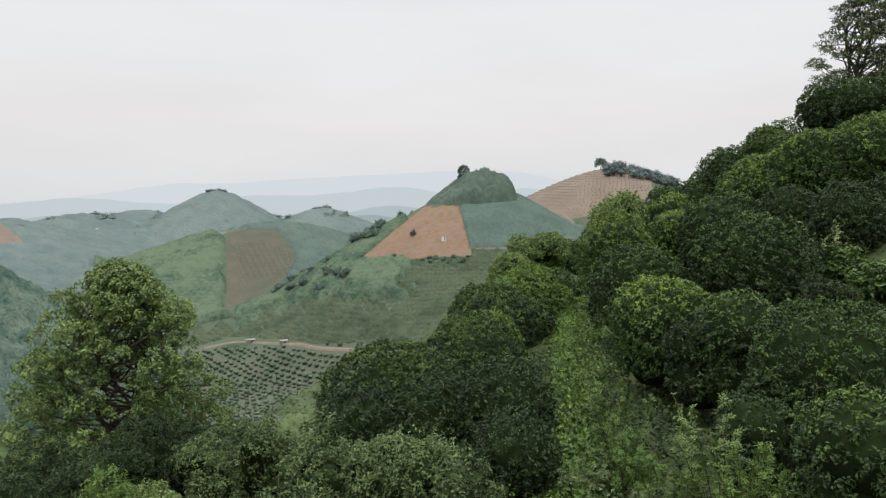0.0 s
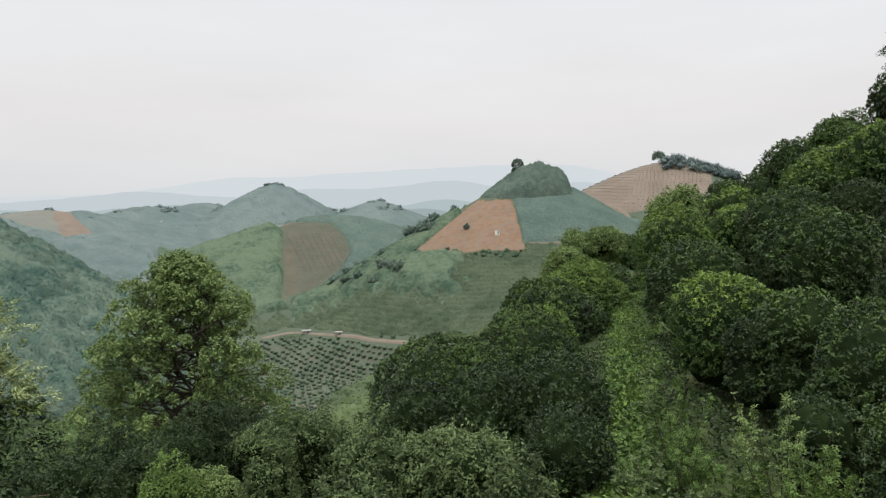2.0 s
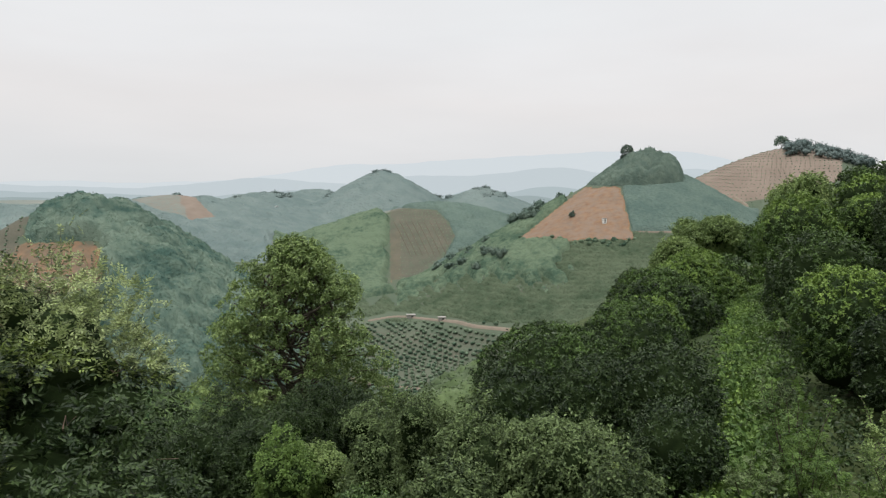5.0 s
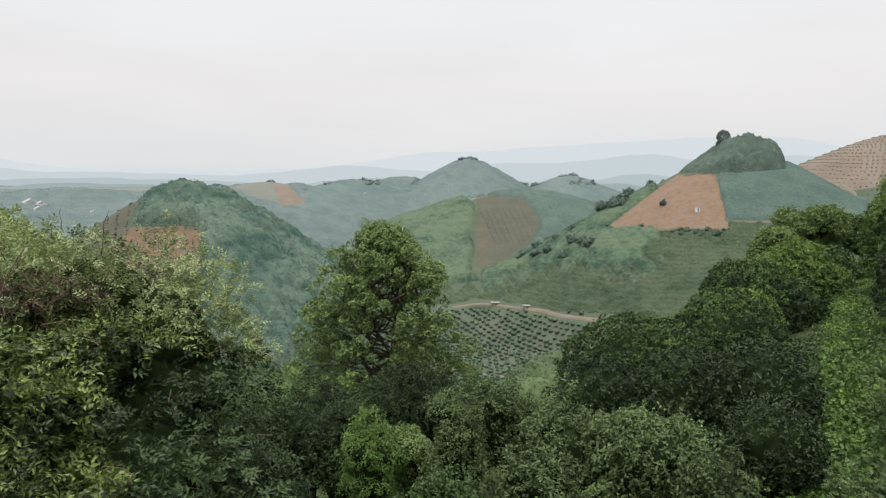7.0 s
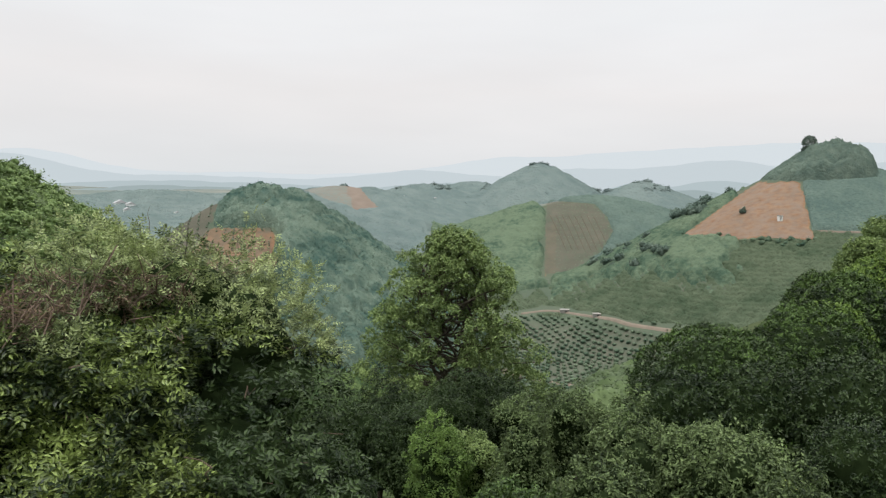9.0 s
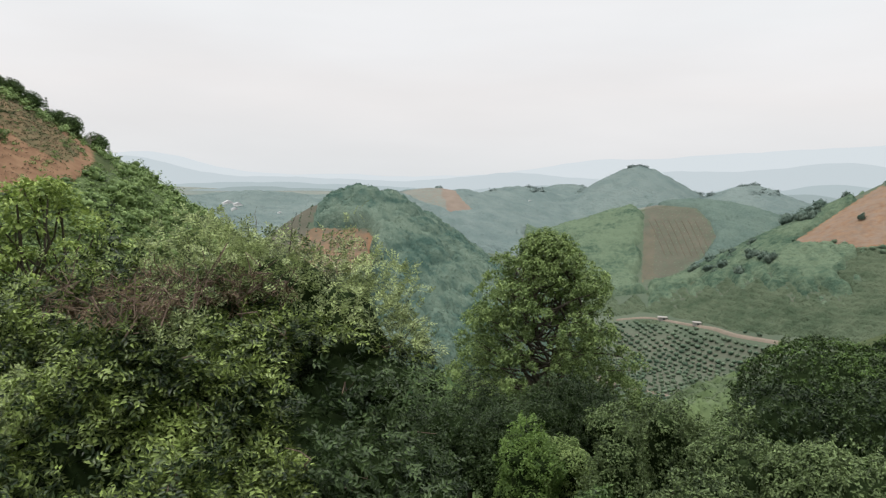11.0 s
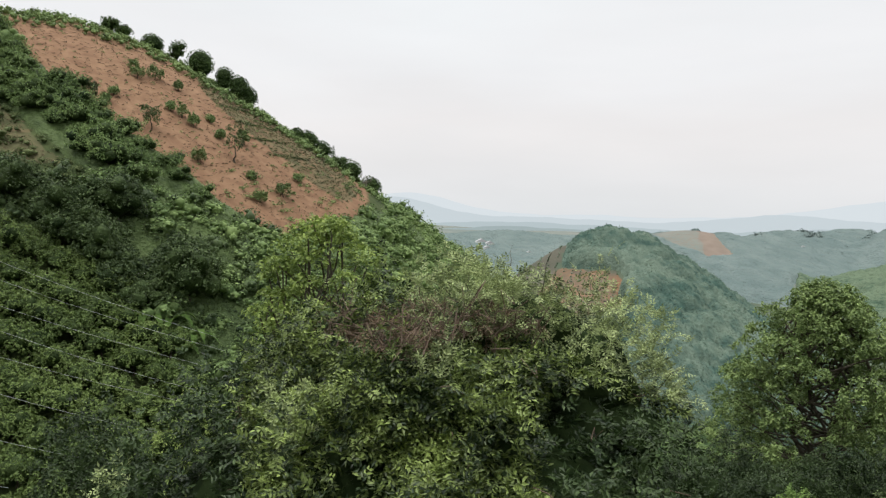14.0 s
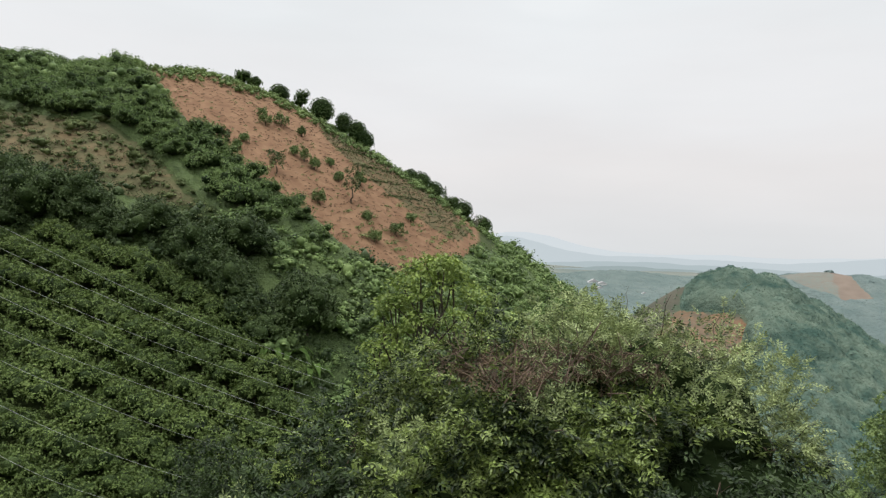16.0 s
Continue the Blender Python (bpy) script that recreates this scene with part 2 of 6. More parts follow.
def ground_mat():
    """Scrub, bare red soil and rough grass, blended where the plan says, with ragged borders."""
    m = bpy.data.materials.new("hill_ground")
    n, l, b = links(m)
    geo = n.new("ShaderNodeNewGeometry")

    def noise_at(scale, detail=5.0):
        k = n.new("ShaderNodeTexNoise")
        k.inputs["Scale"].default_value, k.inputs["Detail"].default_value = scale, detail
        l.new(geo.outputs["Position"], k.inputs["Vector"])
        return k.outputs[0]

    def tones(a, c, scale, detail=6.0):
        mr, mix = n.new("ShaderNodeMapRange"), n.new("ShaderNodeMixRGB")
        mr.inputs[1].default_value, mr.inputs[2].default_value = 0.3, 0.7
        l.new(noise_at(scale, detail), mr.inputs[0])
        l.new(mr.outputs[0], mix.inputs[0])
        mix.inputs[1].default_value, mix.inputs[2].default_value = (*a, 1), (*c, 1)
        return mix.outputs[0]

    def mask(attribute, ragged):
        at, ad, mr = n.new("ShaderNodeAttribute"), n.new("ShaderNodeMath"), n.new("ShaderNodeMapRange")
        at.attribute_name = attribute
        ad.operation = "MULTIPLY_ADD"
        l.new(ragged, ad.inputs[0])
        ad.inputs[1].default_value = 0.5
        l.new(at.outputs["Fac"], ad.inputs[2])
        mr.inputs[1].default_value, mr.inputs[2].default_value = 0.62, 0.88
        l.new(ad.outputs[0], mr.inputs[0])
        return mr.outputs[0]

    ragged = noise_at(0.35, 6.0)
    col = tones((0.028, 0.042, 0.016), (0.062, 0.078, 0.030), 0.5)
    # Scrub and far tones are paler than near ground: haze in the base colour.
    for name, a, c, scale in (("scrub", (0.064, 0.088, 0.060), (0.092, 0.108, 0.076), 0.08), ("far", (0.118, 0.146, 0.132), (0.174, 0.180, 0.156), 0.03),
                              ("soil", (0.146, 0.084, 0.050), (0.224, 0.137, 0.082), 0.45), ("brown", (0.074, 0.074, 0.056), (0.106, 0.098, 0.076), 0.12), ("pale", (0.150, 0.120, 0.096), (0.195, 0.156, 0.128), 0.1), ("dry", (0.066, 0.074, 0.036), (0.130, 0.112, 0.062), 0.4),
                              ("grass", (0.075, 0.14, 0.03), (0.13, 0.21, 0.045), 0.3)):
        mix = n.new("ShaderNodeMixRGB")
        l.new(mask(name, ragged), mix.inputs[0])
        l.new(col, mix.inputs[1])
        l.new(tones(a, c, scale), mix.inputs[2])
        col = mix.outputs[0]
    l.new(col, b.inputs["Base Color"])
    b.inputs["Roughness"].default_value, b.inputs["Specular IOR Level"].default_value = 0.95, 0.1
    bp = n.new("ShaderNodeBump")
    bp.inputs["Strength"].default_value, bp.inputs["Distance"].default_value = 0.3, 0.4
    l.new(noise_at(0.9, 8.0), bp.inputs["Height"])
    l.new(bp.outputs[0], b.inputs["Normal"])
    return m


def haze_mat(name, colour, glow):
    """Far mountains of a plain backdrop: near-black base, haze given as an even glow."""
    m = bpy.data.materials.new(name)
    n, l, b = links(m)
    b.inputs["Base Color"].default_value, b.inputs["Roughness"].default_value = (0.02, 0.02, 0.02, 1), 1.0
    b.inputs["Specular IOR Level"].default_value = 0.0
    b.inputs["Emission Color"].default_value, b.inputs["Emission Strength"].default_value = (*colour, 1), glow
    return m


# ---- the land ----
def plan(az, d):
    """Plan position at a bearing (degrees, left of ahead) and a horizontal distance."""
    a = math.radians(az)
    return -d * math.sin(a), d * math.cos(a)


# bearing, distance, top, slope, rounding, stretch across, stretch along the bearing
HILLS = [
    (-3.0, 345, 13.5, 0.60, 12, 1.0, 1.15),     # shack hill
    (8.5, 300, -36, 0.30, 10, 1.5, 1.0),       # its low spur
    (-13.6, 430, 25, 0.50, 20, 1.0, 1.0),      # brown terraced hill
    (13.5, 470, -9.5, 0.55, 34, 1.35, 1.0),    # flat-topped hill with bare strips
    (18.0, 640, 15.5, 0.60, 12, 1.0, 1.0),     # pointed hill
    (9.8, 720, 0.5, 0.45, 14, 1.0, 1.0),
    (34.5, 560, -4.5, 0.32, 14, 1.2, 1.0),     # hill with the orange cut
    (27.5, 640, -5.5, 0.35, 14, 1.3, 1.0),
    (23.5, 740, -2.5, 0.35, 14, 1.3, 1.0),
    (48.5, 640, -13.5, 0.25, 20, 1.6, 1.0),
    (40.0, 232, -6.0, 0.72, 10, 1.0, 1.5),     # wooded hill
    (44.0, 228, -8.2, 0.85, 2, 1.15, 1.3),    # its shoulder with the ploughed plot
    (84.0, 165, 37.0, 0.75, 30, 1.0, 0.95),    # big orchard hill
    (95.0, 172, 35.0, 0.60, 30, 1.0, 0.70),
]


def own_hill(x, y):
    """The hillside below the viewpoint: a grassy track on one contour, falling to its left and rising to its right."""
    a = math.radians(11.0)
    s = x * math.sin(a) + y * math.cos(a)
    u = x * math.cos(a) - y * math.sin(a) - 0.003 * np.maximum(s - 45, 0) ** 2
    up, dn = np.maximum(u, 0), np.maximum(-u, 0)
    z = -6.6 + 0.10 * np.minimum(up, 7) + 0.64 * np.maximum(up - 7, 0) - 0.35 * np.minimum(dn, 15) - 0.65 * np.maximum(dn - 15, 0)
    z = np.minimum(z, 60)
    r = np.hypot(x, y)
    return z + np.maximum(0, -1.7 - z) * np.clip((4.0 - r) / 1.8, 0, 1)


def wave(x, y, s, ph):
    return np.sin(x / s + ph) * np.cos(y / s * 1.13 - ph * 1.7) + 0.5 * np.sin(x / s * 2.1 - y / s * 1.7 + ph * 2.3)


def height(x, y):
    x, y = np.asarray(x, float), np.asarray(y, float)
    d = np.hypot(x, y)
    base = np.interp(d, [0, 330, 620, 760, 1600, 5000], [-57, -57, -22, -17, -24, -38])
    base = base + wave(x, y, 60, 0.4) * np.clip(d / 300 - 0.6, 0, 2.5)
    hs = [own_hill(x, y), base]
    for az, d0, top, slope, c, sx, sy in HILLS:
        cx, cy = plan(az, d0)
        ux, uy = cx / d0, cy / d0
        lat, lon = (x - cx) * uy - (y - cy) * ux, (x - cx) * ux + (y - cy) * uy
        rho2 = (lat / sx) ** 2 + (lon / sy) ** 2
        foot = 0.7 * np.maximum(np.abs(lat) - 89, 0) if top > 30 else 0.0
        hs.append(top - foot - slope * (np.sqrt(rho2 + c * c) - c) + wave(x, y, 23, az) * 0.012 * np.sqrt(rho2) * (d0 > 150))
    hs = np.array(hs)
    m, k = hs.max(0), 1.6
    return m + k * np.log(np.exp((hs - m) / k).sum(0)) - 0.0


def smooth(v, a, b):
    t = np.clip((v - a) / (b - a), 0, 1)
    return t * t * (3 - 2 * t)


def bearing(x, y):
    return np.degrees(np.arctan2(-x, y))


def within(az, el, d, spec):
    """1 inside a plot that reaches over those bearings, slopes seen from the viewpoint and distances, with soft borders."""
    a0, a1, e0, e1, d0, d1 = spec
    return smooth(az, a0 - 0.25, a0 + 0.25) * smooth(-az, -a1 - 0.25, -a1 + 0.25) * smooth(el, e0 - 0.2, e0 + 0.2) * smooth(-el, -e1 - 0.2, -e1 + 0.2) * (d > d0) * (d < d1)


def inside(az, el, poly):
    """1 inside a polygon of (bearing, slope angle) corners."""
    hit = np.zeros(np.shape(az), bool)
    for (x0, y0), (x1, y1) in zip(poly, poly[1:] + poly[:1]):
        cross = (y0 > el) != (y1 > el)
        hit ^= cross & (az < (x1 - x0) * (el - y0) / (y1 - y0 + 1e-9) + x0)
    return hit * 1.0


def fields(az, el, d, specs):
    """Plots given as distances and corners."""
    return np.max([inside(az, el, p) * (d > d0) * (d < d1) * w for d0, d1, w, p in specs], 0)


# plots of land: distances, weight, corners as bearing and slope angle
SOIL = [(240, 346, 1.0, [(7.0, -4.1), (5.19, -2.6), (3.5, -1.2), (1.6, 0.3), (-1.35, 0.4), (-1.95, -2.0), (-2.4, -3.8)]), (330, 480, 0.5, [(17.7, -7.8), (17.4, -3.5), (16.6, -3.0), (16.2, -7.2)]),
        (90, 150, 0.68, [(84.5, 4.6), (87.6, 7.0), (92.0, 8.6), (104, 8.2), (104, 5.2), (92, 4.8)]), (150, 232, 0.75, [(39.0, -6.8), (39.8, -3.95), (44.6, -3.9), (47.6, -7.8), (43, -7.8)])]
# The second entry pales the shack plot's red soil, standing in for haze.
PALE = [(360, 440, 1.0, [(-7.0, -0.9), (-7.0, 4.0), (-17.5, 4.0), (-16.6, 1.0), (-11.8, -0.9)]), (240, 346, 0.5, [(7.0, -4.1), (5.19, -2.6), (3.5, -1.2), (1.6, 0.3), (-1.35, 0.4), (-1.95, -2.0), (-2.4, -3.8)]), (470, 575, 0.45, [(37.6, -0.8), (35.8, 0.1), (34.4, 0.2), (33.4, -1.5), (33.3, -2.3), (35.8, -1.6)]), (470, 575, 0.9, [(34.4, 0.2), (33.4, 0.1), (31.8, -1.73), (31.3, -2.2), (33.3, -2.6), (33.4, -1.5)])]
DRY = [(90, 180, 0.55, [(74.5, 11.0), (72, 9.6), (64, 4.2), (60.8, 1.6), (62.5, 0.6), (66, 3.0), (70, 6.0), (73.5, 8.8)]), (90, 150, 0.6, [(82.5, 2.5), (87.2, 7.1), (91.0, 9.2), (104, 8.5), (104, 3.5), (90, 3.2)])]
BROWN = [(330, 480, 0.58, [(17.5, -7.6), (17.5, -1.4), (13.6, -1.6), (12.6, -2.6), (12.0, -3.8), (13.0, -5.6), (15.4, -7.2)]),
         (150, 240, 0.7, [(52, -4.0), (46, -1.6), (43.2, -0.4), (41.3, -0.5), (42.0, -1.6), (44.3, -3.0), (44.6, -3.9), (47.6, -7.8), (52, -9.5)]), (150, 232, 0.5, [(39.5, -7.0), (39.9, -3.9), (47.2, -3.9), (49.5, -8.8), (43, -8.2)]),
         (150, 290, 0.46, [(21, -16), (4, -18), (4, -12.0), (21, -11.2)]), (180, 300, 0.42, [(15, -10.2), (6, -10.6), (4.5, -8.2), (9, -7.4), (14.5, -8.6)])]


PLOT_EDGE = lambda el: np.interp(el, [-1.3, 0.3, 1.9, 5.3, 8.9, 12.2], [69.5, 72.0, 73.6, 78.4, 83.6, 87.6])


def red_slope(az, el, d):
    """The cleared red slope of the big hill."""
    w = smooth(PLOT_EDGE(el) - az, -0.3, 0.4) * smooth(az, 59.5, 61.5) * smooth(el - np.interp(az, [60, 62, 67, 70, 72], [1.0, -0.6, -2.4, -1.4, 0.0]), -0.3, 0.3)
    return w * (d > 80) * (d < 190)


GRASS = [(-13.2, -9.2, -26, -6.4, 5, 80)]


def land():
    az = np.concatenate([np.linspace(-46, 112, 420), np.linspace(112, 314, 44)[1:-1]])
    ds = np.concatenate([np.geomspace(0.4, 14, 16), np.arange(15, 60, 1.2), np.arange(60, 180, 1.6), np.arange(180, 480, 2.7), np.arange(480, 820, 7.0), np.geomspace(830, 4900, 24)])
    A, D = np.meshgrid(np.radians(az), ds, indexing="ij")
    X, Y = -D * np.sin(A), D * np.cos(A)
    Z = height(X, Y)
    na, nd = X.shape
    verts = np.stack([X, Y, Z], -1).reshape(-1, 3)
    i, j = np.meshgrid(np.arange(na), np.arange(nd - 1), indexing="ij")
    i2 = (i + 1) % na
    quads = np.stack([i * nd + j, i * nd + j + 1, i2 * nd + j + 1, i2 * nd + j], -1).reshape(-1, 4)
    me = bpy.data.meshes.new("ground")
    me.from_pydata(np.vstack([verts, [[0, 0, float(height(0, 0))]]]).tolist(), [], quads.tolist() + [[(k + 1) % na * nd, len(verts), k * nd] for k in range(na)])
    azd, el = np.degrees(A), np.degrees(np.arctan2(Z, D))
    azd = np.where(azd > 180, azd - 360, azd)

    def put(name, w):
        at = me.attributes.new(name, "FLOAT", "POINT")
        at.data.foreach_set("value", np.append(w.reshape(-1), 0.0).astype(np.float32))

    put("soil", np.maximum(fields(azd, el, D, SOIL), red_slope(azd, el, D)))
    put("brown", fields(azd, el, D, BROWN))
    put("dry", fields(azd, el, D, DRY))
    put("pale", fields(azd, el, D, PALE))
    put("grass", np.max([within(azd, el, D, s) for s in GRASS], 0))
    # Scrub, then far tone, by distance alone: paints haze over the ground.
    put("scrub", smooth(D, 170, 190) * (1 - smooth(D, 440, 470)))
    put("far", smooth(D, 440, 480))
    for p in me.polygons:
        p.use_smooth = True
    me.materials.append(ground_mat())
    me.update()
    return tagged(new("ground", me), "green hilly ground with terraced slopes and bare red soil", "ground", kind="structure")


land()


def backdrop(name, d, top, seed, colour, glow, a0=-60, a1=120):
    """A far mountain chain: a long ridge with uneven crests."""
    rr = random.Random(seed)
    ph = [(rr.uniform(0, 6.3), rr.uniform(0.75, 1.25)) for _ in range(7)]
    az = np.linspace(a0, a1, 420)
    crest = sum(math.cos(0) * np.sin(np.radians(az) * f * k + p) / f ** 0.62 for (p, k), f in zip(ph, (5, 9, 17, 31, 60, 110, 190)))
    z = top(az) + crest * d * 0.006
    rows = []
    for dd, f in ((0.80, 0.0), (0.88, 0.42), (0.95, 0.78), (1.0, 1.0), (1.08, 0.6), (1.2, 0.0)):
        a = np.radians(az)
        rows.append(np.stack([-d * dd * np.sin(a), d * dd * np.cos(a), -45 + (z + 45) * f], -1))
    v = np.concatenate(rows)
    n = len(az)
    faces = [(r * n + k, r * n + k + 1, (r + 1) * n + k + 1, (r + 1) * n + k) for r in range(5) for k in range(n - 1)]
    me = bpy.data.meshes.new(name)
    me.from_pydata(v.tolist(), [], faces)
    for p in me.polygons:
        p.use_smooth = True
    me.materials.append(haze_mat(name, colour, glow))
    return tagged(new(name, me), "pale blue-grey mountain chain with morning mist in its glow", "backdrop", kind="structure")


def bump_at(a, c, w, h):
    return h * np.exp(-((a - c) / w) ** 2)


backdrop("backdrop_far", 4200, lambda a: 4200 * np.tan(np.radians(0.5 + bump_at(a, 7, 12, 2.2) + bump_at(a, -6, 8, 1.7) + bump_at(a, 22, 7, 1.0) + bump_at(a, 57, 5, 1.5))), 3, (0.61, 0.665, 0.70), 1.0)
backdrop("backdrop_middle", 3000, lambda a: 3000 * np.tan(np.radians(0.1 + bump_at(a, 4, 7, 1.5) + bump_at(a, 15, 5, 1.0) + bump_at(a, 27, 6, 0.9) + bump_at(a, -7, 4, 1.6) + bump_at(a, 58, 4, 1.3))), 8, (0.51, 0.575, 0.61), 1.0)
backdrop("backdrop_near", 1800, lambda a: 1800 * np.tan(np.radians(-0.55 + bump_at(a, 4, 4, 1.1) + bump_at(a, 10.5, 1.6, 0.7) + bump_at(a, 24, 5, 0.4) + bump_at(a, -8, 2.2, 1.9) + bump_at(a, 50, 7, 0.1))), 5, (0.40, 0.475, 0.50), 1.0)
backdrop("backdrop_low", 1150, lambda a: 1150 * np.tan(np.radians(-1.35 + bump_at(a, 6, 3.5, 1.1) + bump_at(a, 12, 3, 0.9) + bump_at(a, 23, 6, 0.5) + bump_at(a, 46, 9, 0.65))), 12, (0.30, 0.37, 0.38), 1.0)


# ---- growing things ----
def mesh_of(name, verts, tris, material, flat=True):
    me = bpy.data.meshes.new(name)
    nv, nt = len(verts), len(tris)
    me.vertices.add(nv)
    me.vertices.foreach_set("co", np.asarray(verts, np.float32).reshape(-1))
    me.loops.add(nt * 3)
    me.loops.foreach_set("vertex_index", np.asarray(tris, np.int32).reshape(-1))
    me.polygons.add(nt)
    me.polygons.foreach_set("loop_start", np.arange(nt, dtype=np.int32) * 3)
    me.polygons.foreach_set("use_smooth", np.zeros(nt, bool))
    me.update(calc_edges=True)
    me.materials.append(material)
    return me


def unit(v):
    return v / np.maximum(np.linalg.norm(v, axis=-1, keepdims=True), 1e-9)


def leaves(P, N, length, width, rng, jitter=0.45, droop=0.25, lift=0.6):
    """Leaf blades folded along the midrib, from base points P with outward directions N."""
    n = len(P)
    nn = unit(N * (1 - lift) + [0, 0, lift] + jitter * rng.normal(size=(n, 3)))
    t = rng.normal(size=(n, 3)) + 0.6 * N
    t[:, 2] -= droop
    t = unit(t - (t * nn).sum(1, keepdims=True) * nn)
    s = np.cross(nn, t)
    L = length * rng.uniform(0.65, 1.2, (n, 1))
    W = width * rng.uniform(0.7, 1.15, (n, 1))
    fold = nn * W * 0.16
    mid = P + t * L * 0.45
    tip = P + t * L - nn * L * 0.10
    v = np.stack([P, mid + s * W / 2 + fold, tip, mid - s * W / 2 + fold], 1).reshape(-1, 3)
    b = np.arange(n)[:, None] * 4
    return v, np.concatenate([b + [0, 2, 1], b + [0, 3, 2]], 1).reshape(-1, 3)


def clump_leaves(C, N, per, radius, length, width, rng, jitter=0.3, droop=0.25, lift=0.15):
    """Leaves lying like shingles on many small rounded clumps that stand out of a crown."""
    n = len(C)
    u = unit(rng.normal(size=(n, per, 3)) + 1.1 * unit(N + [0, 0, 0.35])[:, None])
    P = C[:, None] + u * radius * rng.uniform(0.7, 1.3, (n, 1, 1)) * rng.uniform(0.5, 1.05, (n, per, 1))
    return leaves(P.reshape(-1, 3), u.reshape(-1, 3), length, width, rng, jitter, droop, lift)


def joined(parts):
    vs, ts, o = [], [], 0
    for v, t in parts:
        vs.append(v), ts.append(t + o)
        o += len(v)
    return np.concatenate(vs), np.concatenate(ts)


def ball(sub=2):
    bm = bmesh.new()
    bmesh.ops.create_icosphere(bm, subdivisions=sub, radius=1.0)
    v = np.array([w.co[:] for w in bm.verts])
    t = np.array([[w.index for w in f.verts] for f in bm.faces])
    bm.free()
    return v, t


BALL = {k: ball(k) for k in (1, 2, 3)}


def lumps(dirs, rng, amount=0.07, k=5):
    out = np.ones(len(dirs))
    for f in (2.2, 4.1, 7.3):
        for _ in range(k):
            out += amount / f * 1.6 * np.sin(dirs @ rng.normal(size=3) * f + rng.uniform(0, 6.3))
    return out


def tufts(blobs, n_tufts, per, spread, rng, low=-0.35, depth=0.12, lump=0.07):
    """Leaf bases gathered in tufts over the outside of egg-shaped blobs (centre, radii)."""
    area = np.array([b[3] * b[4] + b[4] * b[5] + b[3] * b[5] for b in blobs])
    share = np.maximum(1, (n_tufts * area / area.sum()).astype(int))
    C, N = [], []
    for b, m in zip(blobs, share):
        n = int(m * 2 / (1 - low)) + 2
        uz, ua = 1 - (2 * np.arange(n) + 1) / n, np.arange(n) * 2.39996 + rng.uniform(0, 6.28)
        ur = np.sqrt(1 - uz * uz)
        u = unit(np.stack([ur * np.cos(ua), ur * np.sin(ua), uz], 1) + rng.normal(size=(n, 3)) * 0.75 / math.sqrt(n))
        u = u[u[:, 2] > low]
        c, r = np.array(b[:3]), np.array(b[3:6])
        f = (lumps(u, np.random.default_rng(int(abs(b[0] * 31 + b[1] * 57 + b[5] * 101)) + 7), lump) + rng.uniform(-depth, depth * 0.3, len(u)))[:, None]
        p = c + u * r * f
        keep = np.ones(len(p), bool)
        for o in blobs:
            if o is not b:
                keep &= (((p - np.array(o[:3])) / np.array(o[3:6])) ** 2).sum(1) > 0.55
        C.append(p[keep]), N.append(unit(u / r)[keep])
    C, N = np.concatenate(C), np.concatenate(N)
    off = rng.normal(size=(len(C), per, 3)) * spread
    P = (C[:, None] + off).reshape(-1, 3)
    NN = unit(np.repeat(N, per, 0) + 0.4 * off.reshape(-1, 3) / spread)
    return P, NN


def core(blobs, scale, rng, sub=2, rough=0.0, lump=0.05):
    out = []
    for b in blobs:
        v, t = BALL[sub]
        f = (lumps(v, rng, lump) * scale * (1 + rough * rng.normal(size=len(v))))[:, None]
        out.append((np.array(b[:3]) + v * np.array(b[3:6]) * f, t))
    return joined(out)


def tube(points, radii, sides=7):
    pts = np.array(points, float)
    vs, ts = [], []
    for i, (p, r) in enumerate(zip(pts, radii)):
        d = unit(pts[min(i + 1, len(pts) - 1)] - pts[max(i - 1, 0)])
        a = unit(np.cross(d, [0.3, 0.9, 0.1] if abs(d[2]) > 0.5 else [0, 0, 1]))
        c = np.cross(d, a)
        ang = np.linspace(0, 2 * math.pi, sides, endpoint=False)
        vs.append(p + r * (np.cos(ang)[:, None] * a + np.sin(ang)[:, None] * c))
    for i in range(len(pts) - 1):
        for k in range(sides):
            a, b_, c, d = i * sides + k, i * sides + (k + 1) % sides, (i + 1) * sides + (k + 1) % sides, (i + 1) * sides + k
            ts += [(a, b_, c), (a, c, d)]
    return np.concatenate(vs), np.array(ts)


def limb(a, b, r0, r1, rng, bend=0.08, n=5):
    a, b = np.array(a, float), np.array(b, float)
    L = np.linalg.norm(b - a)
    pts = [a + (b - a) * f + rng.normal(size=3) * L * bend * math.sin(math.pi * f) for f in np.linspace(0, 1, n)]
    return tube(pts, np.linspace(r0, r1, n))


def part(name, verts_tris, material, parent, label="", smooth_shade=False):
    ob = new(name, mesh_of(name, *verts_tris, material))
    ob.parent = parent
    if smooth_shade:
        for p in ob.data.polygons:
            p.use_smooth = True
    return tagged(ob, label)


def thing(name, at, label, category, group="", kind=""):
    e = new(name)
    e.empty_display_size = 0.5
    e.location = at
    return tagged(e, label, category, group, kind)


def ground_at(az, d):
    x, y = plan(az, d)
    return x, y, float(height(x, y))


